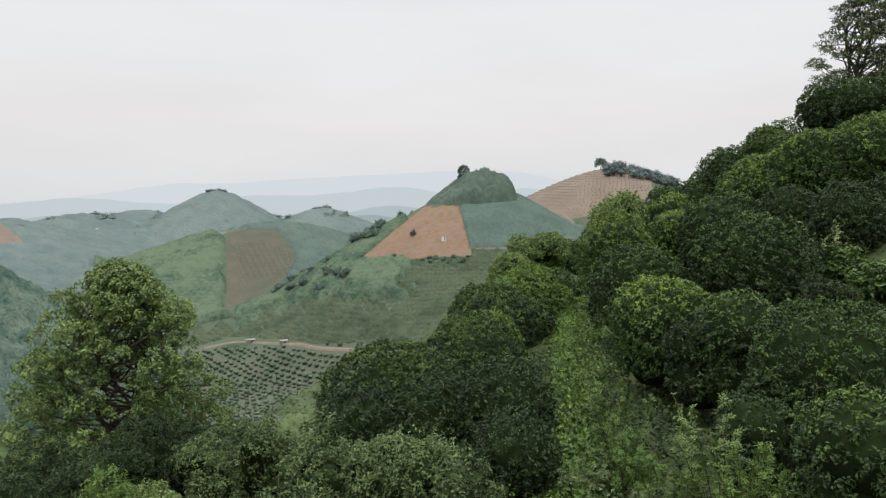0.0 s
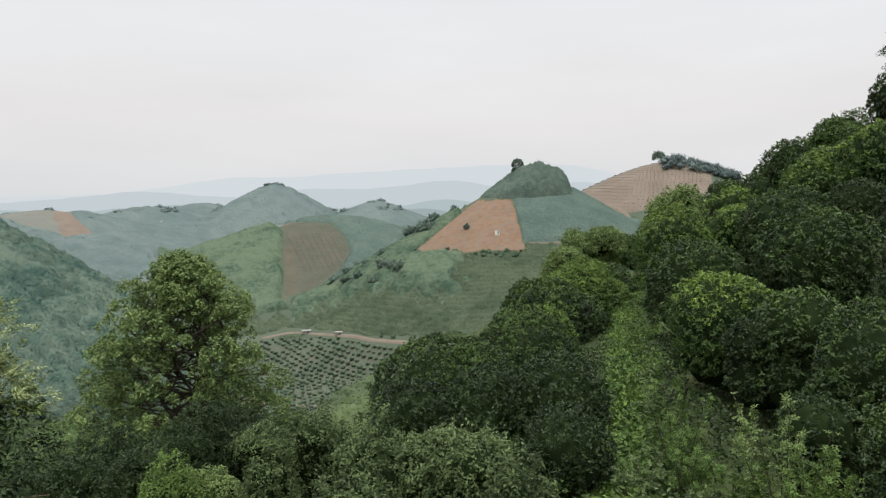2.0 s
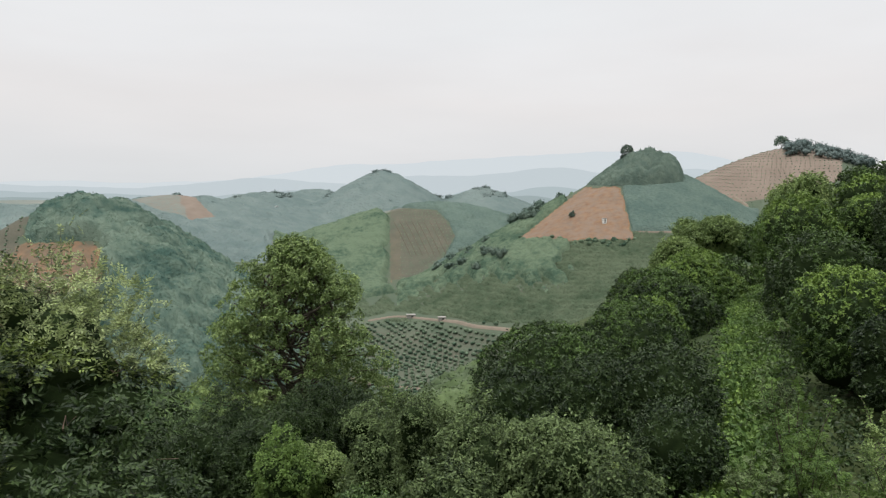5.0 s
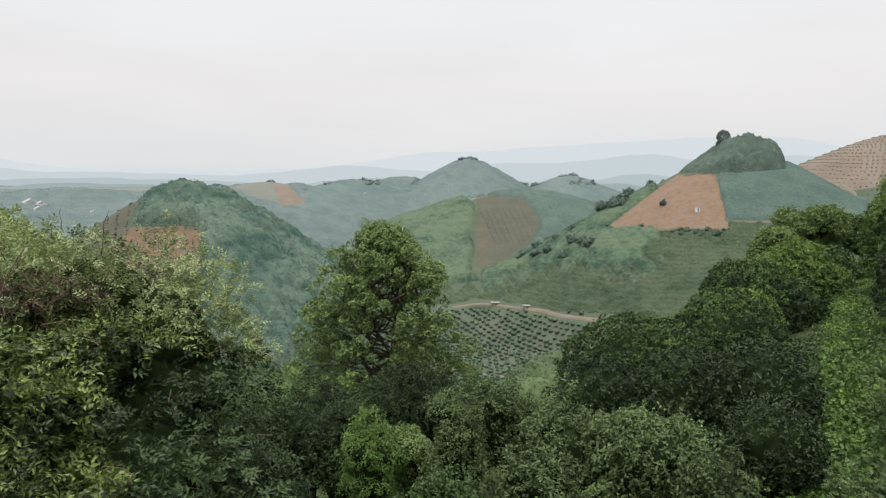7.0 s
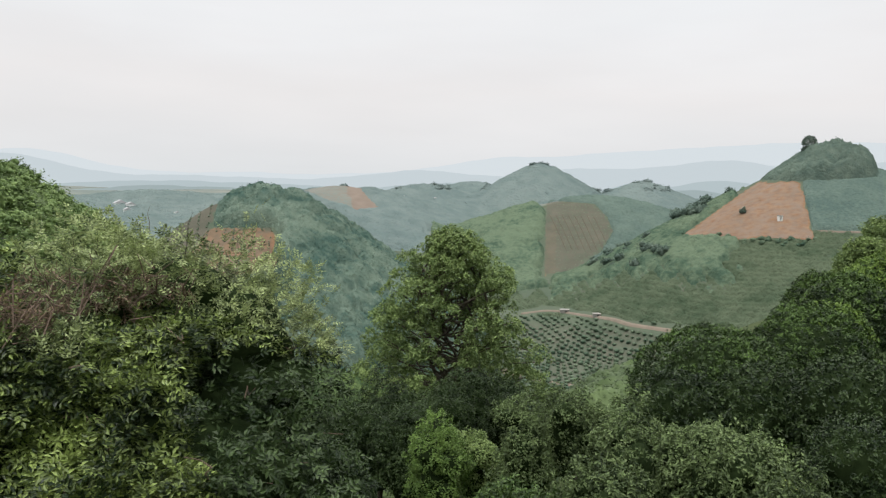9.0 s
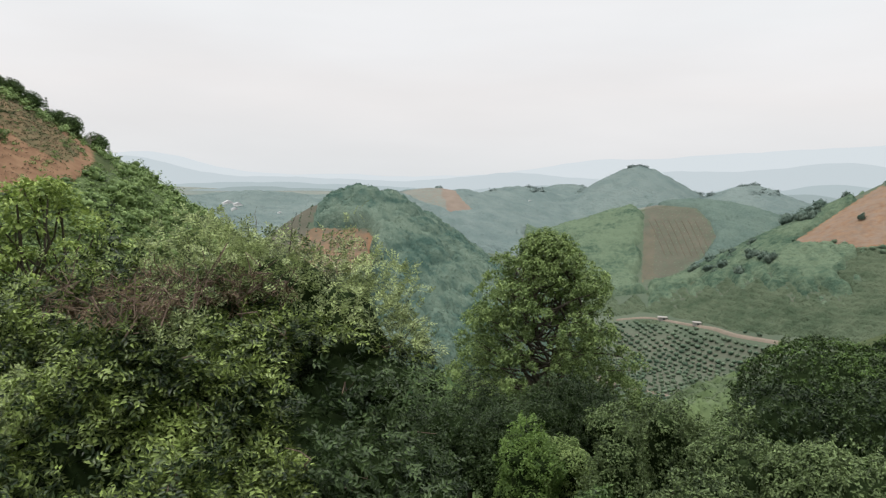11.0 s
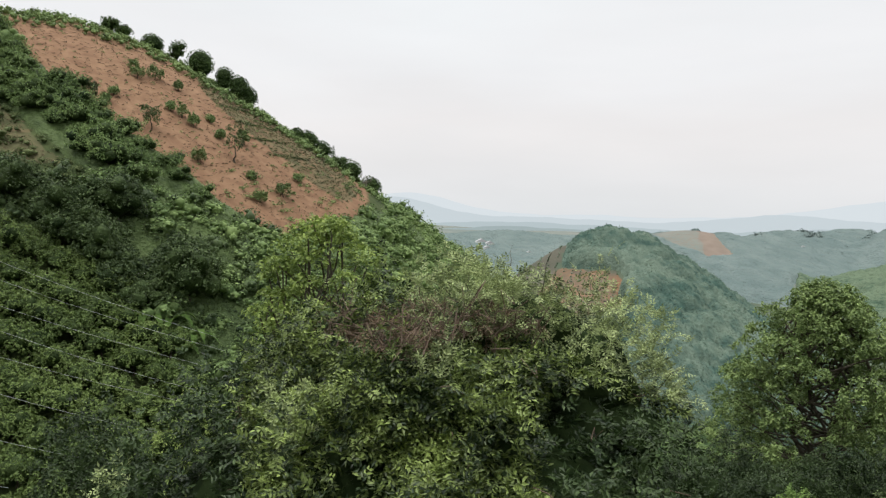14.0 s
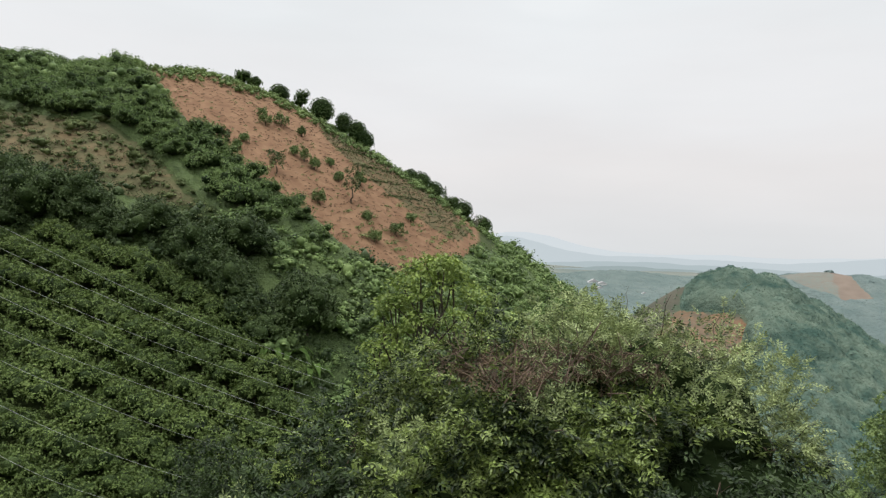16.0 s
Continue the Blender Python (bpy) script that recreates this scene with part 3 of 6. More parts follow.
def crowned(name, at, top, width, material, label, category, seed, n_tufts, per, leaf, spread, shape="dome", group="", inside=True, low=-0.4, tips=None):
    """A round-crowned tree or bush at `at` whose crown ends at height `top` and is `width` across."""
    rng = np.random.default_rng(seed)
    x, y, z = at
    h, w = max(top - z, 1.2), width / 2
    ob = thing(name, at, label, category, group)
    if shape == "dome":
        blobs = [(0, 0, h - w * 0.98, w, w, w * 0.98)]
        if h - w * 0.98 > 0.3 * w:
            blobs.append((0, 0, h * 0.36, w * 0.97, w * 0.97, h * 0.36))
    else:
        blobs = [(0, 0, h * 0.5, w * 0.72, w * 0.72, h * 0.42)]
        for k in range(9):
            a = k * 2.4 + rng.uniform(0, 1)
            q = rng.uniform(0.3, 0.62) * w
            zz = h * rng.uniform(0.35, 0.82)
            rr = w * rng.uniform(0.32, 0.5)
            zz = min(zz, h - rr)
            blobs.append((q * math.cos(a), q * math.sin(a), zz, rr, rr, rr * rng.uniform(0.75, 1.0)))
    P, N = tufts(blobs, n_tufts // 2, 1, 1e-6, rng, low=low, lump=0.045 if shape == "dome" else 0.11, depth=0.09 if shape == "dome" else 0.2)
    P[:, 2] = np.maximum(P[:, 2], 0.05)
    # Upward-facing clumps take the lighter leaves, painting skylight on the crown's top.
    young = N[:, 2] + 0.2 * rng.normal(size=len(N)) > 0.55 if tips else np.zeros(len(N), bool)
    how = (per * 2, spread * 1.7, leaf, leaf * 0.55, rng) + ((0.28, 0.25, 0.12) if shape == "dome" else (0.4, 0.3, 0.3))
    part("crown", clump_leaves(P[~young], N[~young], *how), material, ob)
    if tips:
        part("young_growth", clump_leaves(P[young], N[young], *how), tips, ob, "lighter leaves on top of the crown, young growth with top light in the colour")["kind"] = "stuff"
    if shape != "dome" and h > 1.5:
        C, D = [], []
        for k in range(int(10 + 5 * w)):
            i = rng.integers(len(P))
            if N[i, 2] < 0.2:
                continue
            e = P[i] + unit(N[i] + [0, 0, 0.9] + 0.35 * rng.normal(size=3)) * rng.uniform(0.5, 1.3) * spread * 3.2
            g = np.linspace(0.1, 1, 9)[:, None]
            C.append(P[i] + (e - P[i]) * g)
            D.append(np.repeat((e - P[i])[None] / np.linalg.norm(e - P[i]), 9, 0))
        if C:
            part("shoot_growth", sprays(np.concatenate(C), np.concatenate(D), 1, leaf * 0.4, leaf * 0.85, leaf * 0.42, rng, 0.0, 0.9), tips or material, ob)["kind"] = "stuff"
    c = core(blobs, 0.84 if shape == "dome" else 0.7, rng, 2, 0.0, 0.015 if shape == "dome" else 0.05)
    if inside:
        part("crown_interior", c, M_SHADE_CORE, ob, "dark core inside the crown, shade put into its colour", True)
    part("trunk", limb((0, 0, -0.3), (0.05, 0, h * 0.5), 0.05 + 0.02 * h, 0.04, rng), M_BARK, ob)
    return ob


def sprays(C, N, pairs, gap, length, width, rng, droop=0.35, spread=0.5):
    """Feathered leaves: a stem with leaflets in pairs and one at its tip, from base points C."""
    n = len(C)
    t = unit(N + spread * rng.normal(size=(n, 3)) - [0, 0, droop])
    up = unit(N + [0, 0, 0.6] + 0.35 * rng.normal(size=(n, 3)))
    up = unit(up - (up * t).sum(1, keepdims=True) * t)
    s = np.cross(t, up)
    out = []
    for k in range(pairs):
        base = C + t * gap * (k + 0.5) - up * gap * 0.05 * k * k
        for sg in (-1, 1):
            out.append((base, unit(sg * s + 0.55 * t + 0.12 * rng.normal(size=(n, 3))), up))
    out.append((C + t * gap * pairs - up * gap * 0.05 * pairs * pairs, t, up))
    P, T, U = (np.concatenate([o[i] for o in out]) for i in range(3))
    U = unit(U - (U * T).sum(1, keepdims=True) * T)
    S = np.cross(U, T)
    m = len(P)
    L, W = length * rng.uniform(0.75, 1.15, (m, 1)), width * rng.uniform(0.75, 1.15, (m, 1))
    mid = P + T * L * 0.45
    v = np.stack([P, mid + S * W / 2 + U * W * 0.12, P + T * L - U * L * 0.14, mid - S * W / 2 + U * W * 0.12], 1).reshape(-1, 3)
    b = np.arange(m)[:, None] * 4
    return v, np.concatenate([b + [0, 2, 1], b + [0, 3, 2]], 1).reshape(-1, 3)


def branched(name, at, top, width, material, label, category, seed, clusters=60, per=200, leaf=0.22, low=0.38, flat=0.6, r_cl=0.11, group="", stout=1.0):
    """A tree with a forked trunk, limbs to each leaf cluster and gaps between the clusters."""
    rng = np.random.default_rng(seed)
    h, w = top - at[2], width / 2
    ob = thing(name, at, label, category, group)
    fork = h * low * 0.75
    part("trunk", limb((0, 0, -0.4), (rng.normal() * 0.1, rng.normal() * 0.1, fork), 0.028 * h, 0.02 * h, rng, 0.03), M_BARK, ob)
    leaders = []
    for k in range(4):
        a = k * 1.57 + rng.uniform(-0.4, 0.4)
        e = np.array([math.cos(a) * w * 0.28, math.sin(a) * w * 0.28, h * rng.uniform(0.66, 0.86)])
        part("limb", limb((0, 0, fork * 0.96), e, 0.015 * h * stout, 0.005 * h * stout, rng, 0.06), M_BARK, ob)
        leaders.append(e)
    P, N, twigs = [], [], []
    for k in range(clusters):
        f = (k + rng.uniform(0.1, 0.9)) / clusters
        zz = low + (1 - low) * f
        rad = w * (math.sqrt(max(0.02, 1 - ((f - 0.32) / 0.70) ** 2)) if f > 0.32 else 0.7 + 0.3 * f / 0.32)
        a, q = k * 2.39996 + rng.uniform(-0.3, 0.3), rad * rng.uniform(0.25, 1.0) ** 0.5
        rc = width * r_cl * rng.uniform(0.75, 1.25)
        c = np.array([math.cos(a) * max(q - rc * 0.6, 0), math.sin(a) * max(q - rc * 0.6, 0), min(zz * h, h - rc * flat)])
        u = unit(rng.normal(size=(per, 3)))
        u[:, 2] = np.where(u[:, 2] < -0.3, -u[:, 2], u[:, 2])
        P.append(c + u * [rc, rc, rc * flat] * rng.uniform(0.55, 1.08, (per, 1)))
        N.append(u)
        lead = leaders[k % 4]
        g = min(1.0, max(0.1, (c[2] - 0.12 * h - fork) / (lead[2] - fork)))
        twigs.append(limb(lead * [g, g, 1] * [1, 1, 0] + [0, 0, fork + (lead[2] - fork) * g], c, 0.005 * h * stout, 0.0015 * h, rng, 0.06, 4))
    part("crown", leaves(np.concatenate(P), np.concatenate(N), leaf, leaf * 0.56, rng), material, ob)
    part("branchwork", joined(twigs), M_BARK, ob)["kind"] = "stuff"
    return ob


def meet(az, el, d0=20.0, d1=900.0):
    """The distance at which the slope angle el is first reached by the land along a bearing."""
    d = np.arange(d0, d1, 0.5)
    x, y = plan(az, d)
    hit = np.degrees(np.arctan2(height(x, y), d)) >= el
    return float(d[hit.argmax()]) if hit.any() else d1


def rise(d, el):
    return d * math.tan(radians(el))


# ---- round trees along the grassy track ----
# Tones 1 and 2 carry the shade of flanks and gaps in the leaf colour.
DOMES = [  # bearing, slope of the top, width in degrees, distance, 0 fresh green to 2 dark all over
    (3.74, -10.96, 12.4, 25, 1), (-2.55, -9.22, 9.2, 29, 1), (-4.92, -12.41, 8.0, 21, 2), (-6.0, -16.42, 7.0, 16.5, 2), (-3.96, -8.42, 4.5, 34, 0), (-4.51, -6.09, 9.3, 40, 1), (-7.07, -4.71, 7.6, 47, 0),
    (-9.38, -4.96, 4.0, 52, 1), (0.66, -13.37, 9.0, 22, 2), (6.81, -14.62, 7.0, 21, 2),
    (-17.94, -5.1, 8.3, 24.5, 0), (-15.84, -2.72, 6.9, 33, 1), (-14.14, -0.47, 5.8, 43, 0), (-23.41, -6.21, 6.2, 21, 1), (-29.82, -6.32, 11.7, 17.5, 1), (-32.09, -12.55, 8.9, 12.5, 1), (-24.14, -0.18, 8.7, 33, 1),
    (-22.04, 1.5, 6.3, 43, 1), (-18.34, 1.23, 4.0, 52, 0), (-18.78, 0.03, 4.2, 46, 0), (-24.92, 4.41, 5.2, 58, 0), (-22.37, 4.75, 4.0, 68, 1), (-21.0, 3.16, 3.7, 70, 1), (-28.48, 6.05, 5.8, 52, 0), (-31.86, 6.62, 5.7, 44, 0),
    (-29.03, 9.14, 4.4, 66, 1), (-31.11, 9.22, 3.7, 62, 1), (-26.69, 1.78, 4.5, 46, 2), (-30.3, 1.72, 4.9, 38, 2), (-20.61, -8.21, 5.1, 22, 2), (-17.91, 1.9, 3.4, 62, 1), (-23.59, 3.1, 4.3, 56, 0), (-19.79, 2.09, 2.9, 64, 1),
    (-27.1, -6.98, 5.2, 19.5, 1), (-27.4, 3.01, 4.4, 54, 2), (-33.62, 2.82, 4.5, 40, 2), (-35.17, -5.65, 6.9, 20, 1), (-24.8, -13.88, 5.6, 15.5, 2),
]
for i, (az, el, wdeg, d, dark) in enumerate(DOMES):
    w = 2 * d * math.tan(radians(wdeg / 2))
    gap, per, leaf = (0.2, 11, 0.095) if d < 19 else (0.23, 11, 0.125) if d < 32 else (0.31, 12, 0.165) if d < 50 else (0.42, 11, 0.24)
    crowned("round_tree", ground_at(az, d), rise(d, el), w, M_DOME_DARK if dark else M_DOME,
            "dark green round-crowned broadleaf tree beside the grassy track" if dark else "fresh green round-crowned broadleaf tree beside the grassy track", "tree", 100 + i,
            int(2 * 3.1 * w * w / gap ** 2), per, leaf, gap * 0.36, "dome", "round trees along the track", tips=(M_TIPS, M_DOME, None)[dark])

LOOSE = [  # bearing, top, width in degrees, distance, material, name, label
    (-7.9, -1.9, 5.2, 62, M_TREE, "orchard_tree", "loose-crowned light green tree beyond the round trees"),
    (-5.6, -3.5, 4.4, 58, M_TREE, "orchard_tree", "loose-crowned light green tree beyond the round trees"),
    (-11.3, -2.6, 3.6, 66, M_DOME, "orchard_tree", "loose-crowned green tree at the end of the track"),
    (-14.2, 1.95, 5.0, 56, M_TREE, "orchard_tree", "loose-crowned light green tree at the end of the track"),
    (-25.6, 7.0, 5.0, 62, M_DOME, "orchard_tree", "loose-crowned green tree above the round trees"),
    (15.6, -15.2, 6.5, 20, M_SHRUB, "shrub", "bushy shrub with broad pale green top leaves"),
    (19.0, -17.0, 6.0, 19, M_SHRUB, "shrub", "grey-green loose shrub on the slope"),
    (9.7, -17.3, 9.0, 15, M_SHRUB, "shrub", "wide loose grey-green shrub on the slope"),
    (3.7, -18.2, 11.0, 14, M_SHRUB, "shrub", "wide loose grey-green shrub on the slope"),
    (12.5, -21.0, 8.0, 12.5, M_SHRUB, "shrub", "grey-green loose shrub on the slope"),
    (-2.0, -20.4, 7.0, 12.5, M_SHRUB, "shrub", "wide loose grey-green shrub on the slope"),
    (26.2, -19.4, 6.2, 20, M_GRASS, "shrub", "low round bright green shrub on the slope"),
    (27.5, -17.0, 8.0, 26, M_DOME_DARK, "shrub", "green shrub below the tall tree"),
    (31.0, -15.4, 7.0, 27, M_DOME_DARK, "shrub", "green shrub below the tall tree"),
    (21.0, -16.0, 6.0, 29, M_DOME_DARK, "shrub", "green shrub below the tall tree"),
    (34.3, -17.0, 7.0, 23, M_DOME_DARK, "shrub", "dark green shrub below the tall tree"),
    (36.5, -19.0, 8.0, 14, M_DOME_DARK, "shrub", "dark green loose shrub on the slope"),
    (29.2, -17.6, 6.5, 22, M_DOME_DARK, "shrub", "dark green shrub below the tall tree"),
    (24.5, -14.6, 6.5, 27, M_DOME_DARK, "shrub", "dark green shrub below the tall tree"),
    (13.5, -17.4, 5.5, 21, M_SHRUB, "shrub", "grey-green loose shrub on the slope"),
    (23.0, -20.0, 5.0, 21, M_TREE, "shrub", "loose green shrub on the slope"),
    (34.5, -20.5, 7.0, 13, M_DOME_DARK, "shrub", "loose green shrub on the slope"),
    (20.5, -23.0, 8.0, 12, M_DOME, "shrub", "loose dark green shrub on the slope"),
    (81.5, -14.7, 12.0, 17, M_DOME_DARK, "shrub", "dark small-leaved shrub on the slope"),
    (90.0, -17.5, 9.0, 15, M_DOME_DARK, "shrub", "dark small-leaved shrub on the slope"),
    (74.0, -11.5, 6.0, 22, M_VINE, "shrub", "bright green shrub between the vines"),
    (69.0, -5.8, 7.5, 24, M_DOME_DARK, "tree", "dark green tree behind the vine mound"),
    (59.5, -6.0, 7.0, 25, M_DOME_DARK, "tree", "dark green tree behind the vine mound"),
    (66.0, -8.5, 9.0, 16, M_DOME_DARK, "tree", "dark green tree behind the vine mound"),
    (-30.0, -2.8, 3.0, 34, M_DOME, "shrub", "low green hedge bush between the round trees"),
    (-32.5, -4.2, 3.4, 30, M_DOME, "shrub", "low fresh green bush between the round trees"),
    (-29.5, -5.0, 4.0, 28, M_DOME_DARK, "shrub", "low dark bush between the round trees"),
]
for i, (az, el, wdeg, d, mat, name, label) in enumerate(LOOSE):
    w = 2 * d * math.tan(radians(wdeg / 2))
    n, per, leaf, sp = (1450, 13, 0.095, 0.095) if d < 30 else (800, 11, 0.22, 0.2)
    k = w / 3.0
    crowned(name, ground_at(az, d), rise(d, el), w, mat, label, "tree" if "tree" in name else "shrub", 300 + i, int(n * max(0.5, k * k)), per, leaf, sp, "loose")

# ---- single trees ----
def spreading_tree(at, top, width, material, label, seed, pads=190):
    """A tall tree: a forked trunk, boughs that end in domed pads of leaves, and an open heart low in the crown."""
    rng = np.random.default_rng(seed)
    h = top - at[2]
    ob = thing("broadleaf_tree", at, label, "tree")
    fork = np.array([0.05, 0.0, h * 0.30])
    part("trunk", limb((0, 0, -0.4), fork, 0.019 * h, 0.015 * h, rng, 0.03), M_BARK, ob)
    leaders = []
    for k in range(5):
        a = k * 1.257 + rng.uniform(-0.3, 0.3)
        e = np.array([math.cos(a) * width * 0.16, math.sin(a) * width * 0.16, h * (0.93 if k == 0 else rng.uniform(0.66, 0.84))])
        part("limb", limb(fork * 0.97, e, 0.010 * h, 0.003 * h, rng, 0.06, 7), M_BARK, ob)
        leaders.append(e)
    C, N, twigs = [], [], []
    for k in range(pads):
        f = (k + rng.uniform(0.1, 0.9)) / pads
        rad = width * float(np.interp(f, [0, 0.1, 0.25, 0.4, 0.55, 0.7, 0.85, 0.95, 1], [0.42, 0.48, 0.5, 0.49, 0.44, 0.38, 0.29, 0.18, 0.05]))
        q = rad * math.sqrt(rng.uniform(0.4 if f < 0.45 else 0.12, 1.0))
        a = k * 2.39996 + rng.uniform(-0.35, 0.35)
        rp = width * rng.uniform(0.06, 0.105)
        c = np.array([math.cos(a) * max(q - rp * 0.5, 0), math.sin(a) * max(q - rp * 0.5, 0), h * (0.13 + 0.85 * f)])
        m = int(15 * (rp / (0.08 * width)) ** 2)
        b, r = rng.uniform(0, 6.283, m), rp * np.sqrt(rng.random(m))
        off = np.stack([r * np.cos(b), r * np.sin(b), rp * (0.22 - 0.5 * (r / rp) ** 2) + 0.12 * rp * rng.normal(size=m)], 1)
        C.append(c + off)
        N.append(unit(off * [0.9, 0.9, 0] / rp + [0, 0, 0.8]))
        lead = leaders[k % 5]
        g = min(1.0, max(0.05, (c[2] - 0.10 * h - fork[2]) / (lead[2] - fork[2])))
        twigs.append(limb(fork + (lead - fork) * g, c - [0, 0, 0.1], 0.0045 * h, 0.0015 * h, rng, 0.06, 5))
    C, N = np.concatenate(C), np.concatenate(N)
    part("crown", clump_leaves(C, N, 24, 0.24, 0.17, 0.095, rng, 0.4, 0.35, 0.25), material, ob)
    part("branchwork", joined(twigs), M_BARK, ob)["kind"] = "stuff"
    return ob


spreading_tree(ground_at(25.3, 34), rise(34, -3.9), 10.2, M_TREE, "tall broadleaf tree with an open light green crown", 41)
branched("broadleaf_tree", ground_at(-30.6, 72), rise(72, 14.6), 8.5, M_SHRUB, "tall thin-leaved tree standing above the round trees", "tree", 42, 90, 170, 0.22, 0.25, 0.45, 0.10)
branched("broadleaf_tree", ground_at(-33.8, 70), rise(70, 16), 9, M_SHRUB, "tall thin-leaved tree standing above the round trees", "tree", 43, 90, 170, 0.22, 0.25, 0.45, 0.10)
branched("young_tree", ground_at(64.2, 21), rise(21, -0.3), 5.6, M_YELLOW, "slender tree with yellow-green young leaves", "tree", 44, 120, 120, 0.17, 0.22, 0.6, 0.09, stout=0.4)
branched("young_tree", ground_at(67.6, 21.5), rise(21.5, -3.6), 3.6, M_YELLOW, "slender tree with yellow-green young leaves", "tree", 45, 50, 90, 0.18, 0.3, 0.6, 0.12, stout=0.4)


# ---- the vine-covered mound beside the viewpoint ----
def vine_mound():
    spec = [(56, -5.6, 9.2, 1.6), (50.8, -4.4, 9.4, 1.15), (47.2, -4.3, 9.2, 0.9), (61, -8.6, 9.2, 1.3), (66.5, -12.4, 9.0, 1.2), (43.4, -6.9, 9.0, 0.85), (41.6, -9.6, 8.8, 0.75), (39.6, -13.2, 8.4, 0.55), (44.2, -12.0, 8.4, 1.0), (52, -11.5, 7.8, 1.7),
            (60, -13, 7.6, 1.5), (69.5, -16.0, 8.2, 1.2), (46.5, -15, 7.4, 1.4), (55, -18, 7.2, 1.8), (64, -18.5, 7.4, 1.5), (72, -20.5, 7.6, 1.2), (43, -18, 7.4, 0.95), (48, -20, 7.0, 1.5), (45, -22, 6.8, 1.15), (50.5, -23, 6.4, 1.3), (46, -25, 6.2, 1.2), (57, -24, 6.4, 1.3)]
    rng = np.random.default_rng(77)
    bx, by, bz = ground_at(56, 9)
    ob = thing("vine_covered_bush", (bx, by, bz), "large bush mound overgrown with leafy vines and dry stems", "bush")
    blobs = []
    for az, el, d, r in spec:
        x, y = plan(az, d)
        blobs.append((x - bx, y - by, rise(d, el) - r * 0.9 - bz, r, r, r * 0.9))
    P, N = tufts(blobs, 18500, 5, 0.085, rng, low=-0.5, depth=0.2, lump=0.16)
    relief = np.array([noise.fractal(Vector(p) * 1.25, 0.9, 2.1, 3) for p in P])
    keep = (relief > -0.16) | (rng.random(len(P)) < 0.2)
    P = P + N * np.clip(relief, -0.9, 0.7)[:, None] * 0.55
    P, N = P[keep], N[keep]
    W = P + [bx, by, bz]
    az, el = bearing(W[:, 0], W[:, 1]), np.degrees(np.arctan2(W[:, 2], np.hypot(W[:, 0], W[:, 1])))
    patch = np.array([noise.noise(Vector(p) * 0.9) for p in P])
    grey = (el > -9.5 - 0.35 * np.abs(az - 49)) & (az < 58) | (patch > 0.38)
    dry = (np.hypot((az - 60.8) / 3.8, (el + 9.5) / 1.5) < 1.0 + patch) & (rng.random(len(P)) < 0.55) | (np.hypot((az - 55) / 9, (el + 9.0) / 1.8) < 1.0 + 0.5 * patch) & (rng.random(len(P)) < 0.28)
    grey &= ~dry
    # Leaves low on the right side turn darker and sparser, painting its shade.
    shade_side = (az < 46.5 + 2.5 * patch) & (el < -13.5 + 2.0 * patch) & ~dry
    thin_out = ~shade_side | (rng.random(len(P)) < 0.36)
    grey &= ~shade_side & thin_out
    flank = (az > 71 + 4 * patch) & ~dry & ~grey
    vine = ~grey & ~dry & ~shade_side & ~flank
    part("vine_foliage", sprays(P[vine], N[vine], 3, 0.040, 0.074, 0.034, rng), M_VINE, ob, "bright green feathered vine leaves")
    extra = vine & (rng.random(len(P)) < 0.3) | shade_side & thin_out | flank & (rng.random(len(P)) < 0.75)
    part("dark_foliage", sprays(P[extra] - N[extra] * 0.12, N[extra], 2, 0.044, 0.08, 0.038, rng), M_DOME_DARK, ob, "darker broad leaves, partly painting the low side's shade")
    part("grey_foliage", sprays(P[grey], unit(N[grey] + [0, 0, 0.5]), 3, 0.036, 0.060, 0.024, rng, 0.1), M_GREY, ob, "small grey-green leaves on upright shoots")
    part("dry_foliage", sprays(P[dry] + N[dry] * 0.07, N[dry], 3, 0.05, 0.085, 0.016, rng, 0.6, 0.9), M_DRY, ob, "withered red-brown vine stems and leaves")
    stems = []
    for k in range(620):
        i = rng.choice(np.where(dry)[0]) if k > 60 else rng.integers(len(P))
        q = P[i] + np.clip(rng.normal(size=3), -1, 1) * (0.2 if k > 60 else 0.12)
        q = q + N[i] * 0.1
        stems.append(limb(P[i] - N[i] * 0.12, q + N[i] * 0.06, 0.008, 0.004, rng, 0.3, 5))
    part("stem_tangle", joined(stems), M_VINE_STEM, ob)["kind"] = "stuff"
    shoots = []
    for k in range(60):
        i = rng.choice(np.where(grey)[0])
        shoots.append(limb(P[i] - N[i] * 0.2, P[i] + unit(N[i] + [0, 0, 1.0] + 0.5 * rng.normal(size=3)) * rng.uniform(0.2, 0.4), 0.006, 0.002, rng, 0.1, 4))
    part("shoot_tangle", joined(shoots), M_BARK, ob)["kind"] = "stuff"
    part("crown_interior", core(blobs, 0.62, rng, 3), M_SHADE_CORE, ob, "dark core inside the bush, shade put into its colour")
    for k in range(5):
        x, y = rng.uniform(-1.5, 1.5), rng.uniform(-1.5, 1.5)
        g = float(height(bx + x, by + y)) - bz
        part("trunk", limb((x, y, g - 0.3), (x * 1.2, y * 1.2, blobs[0][2]), 0.09, 0.05, rng), M_BARK, ob)


vine_mound()


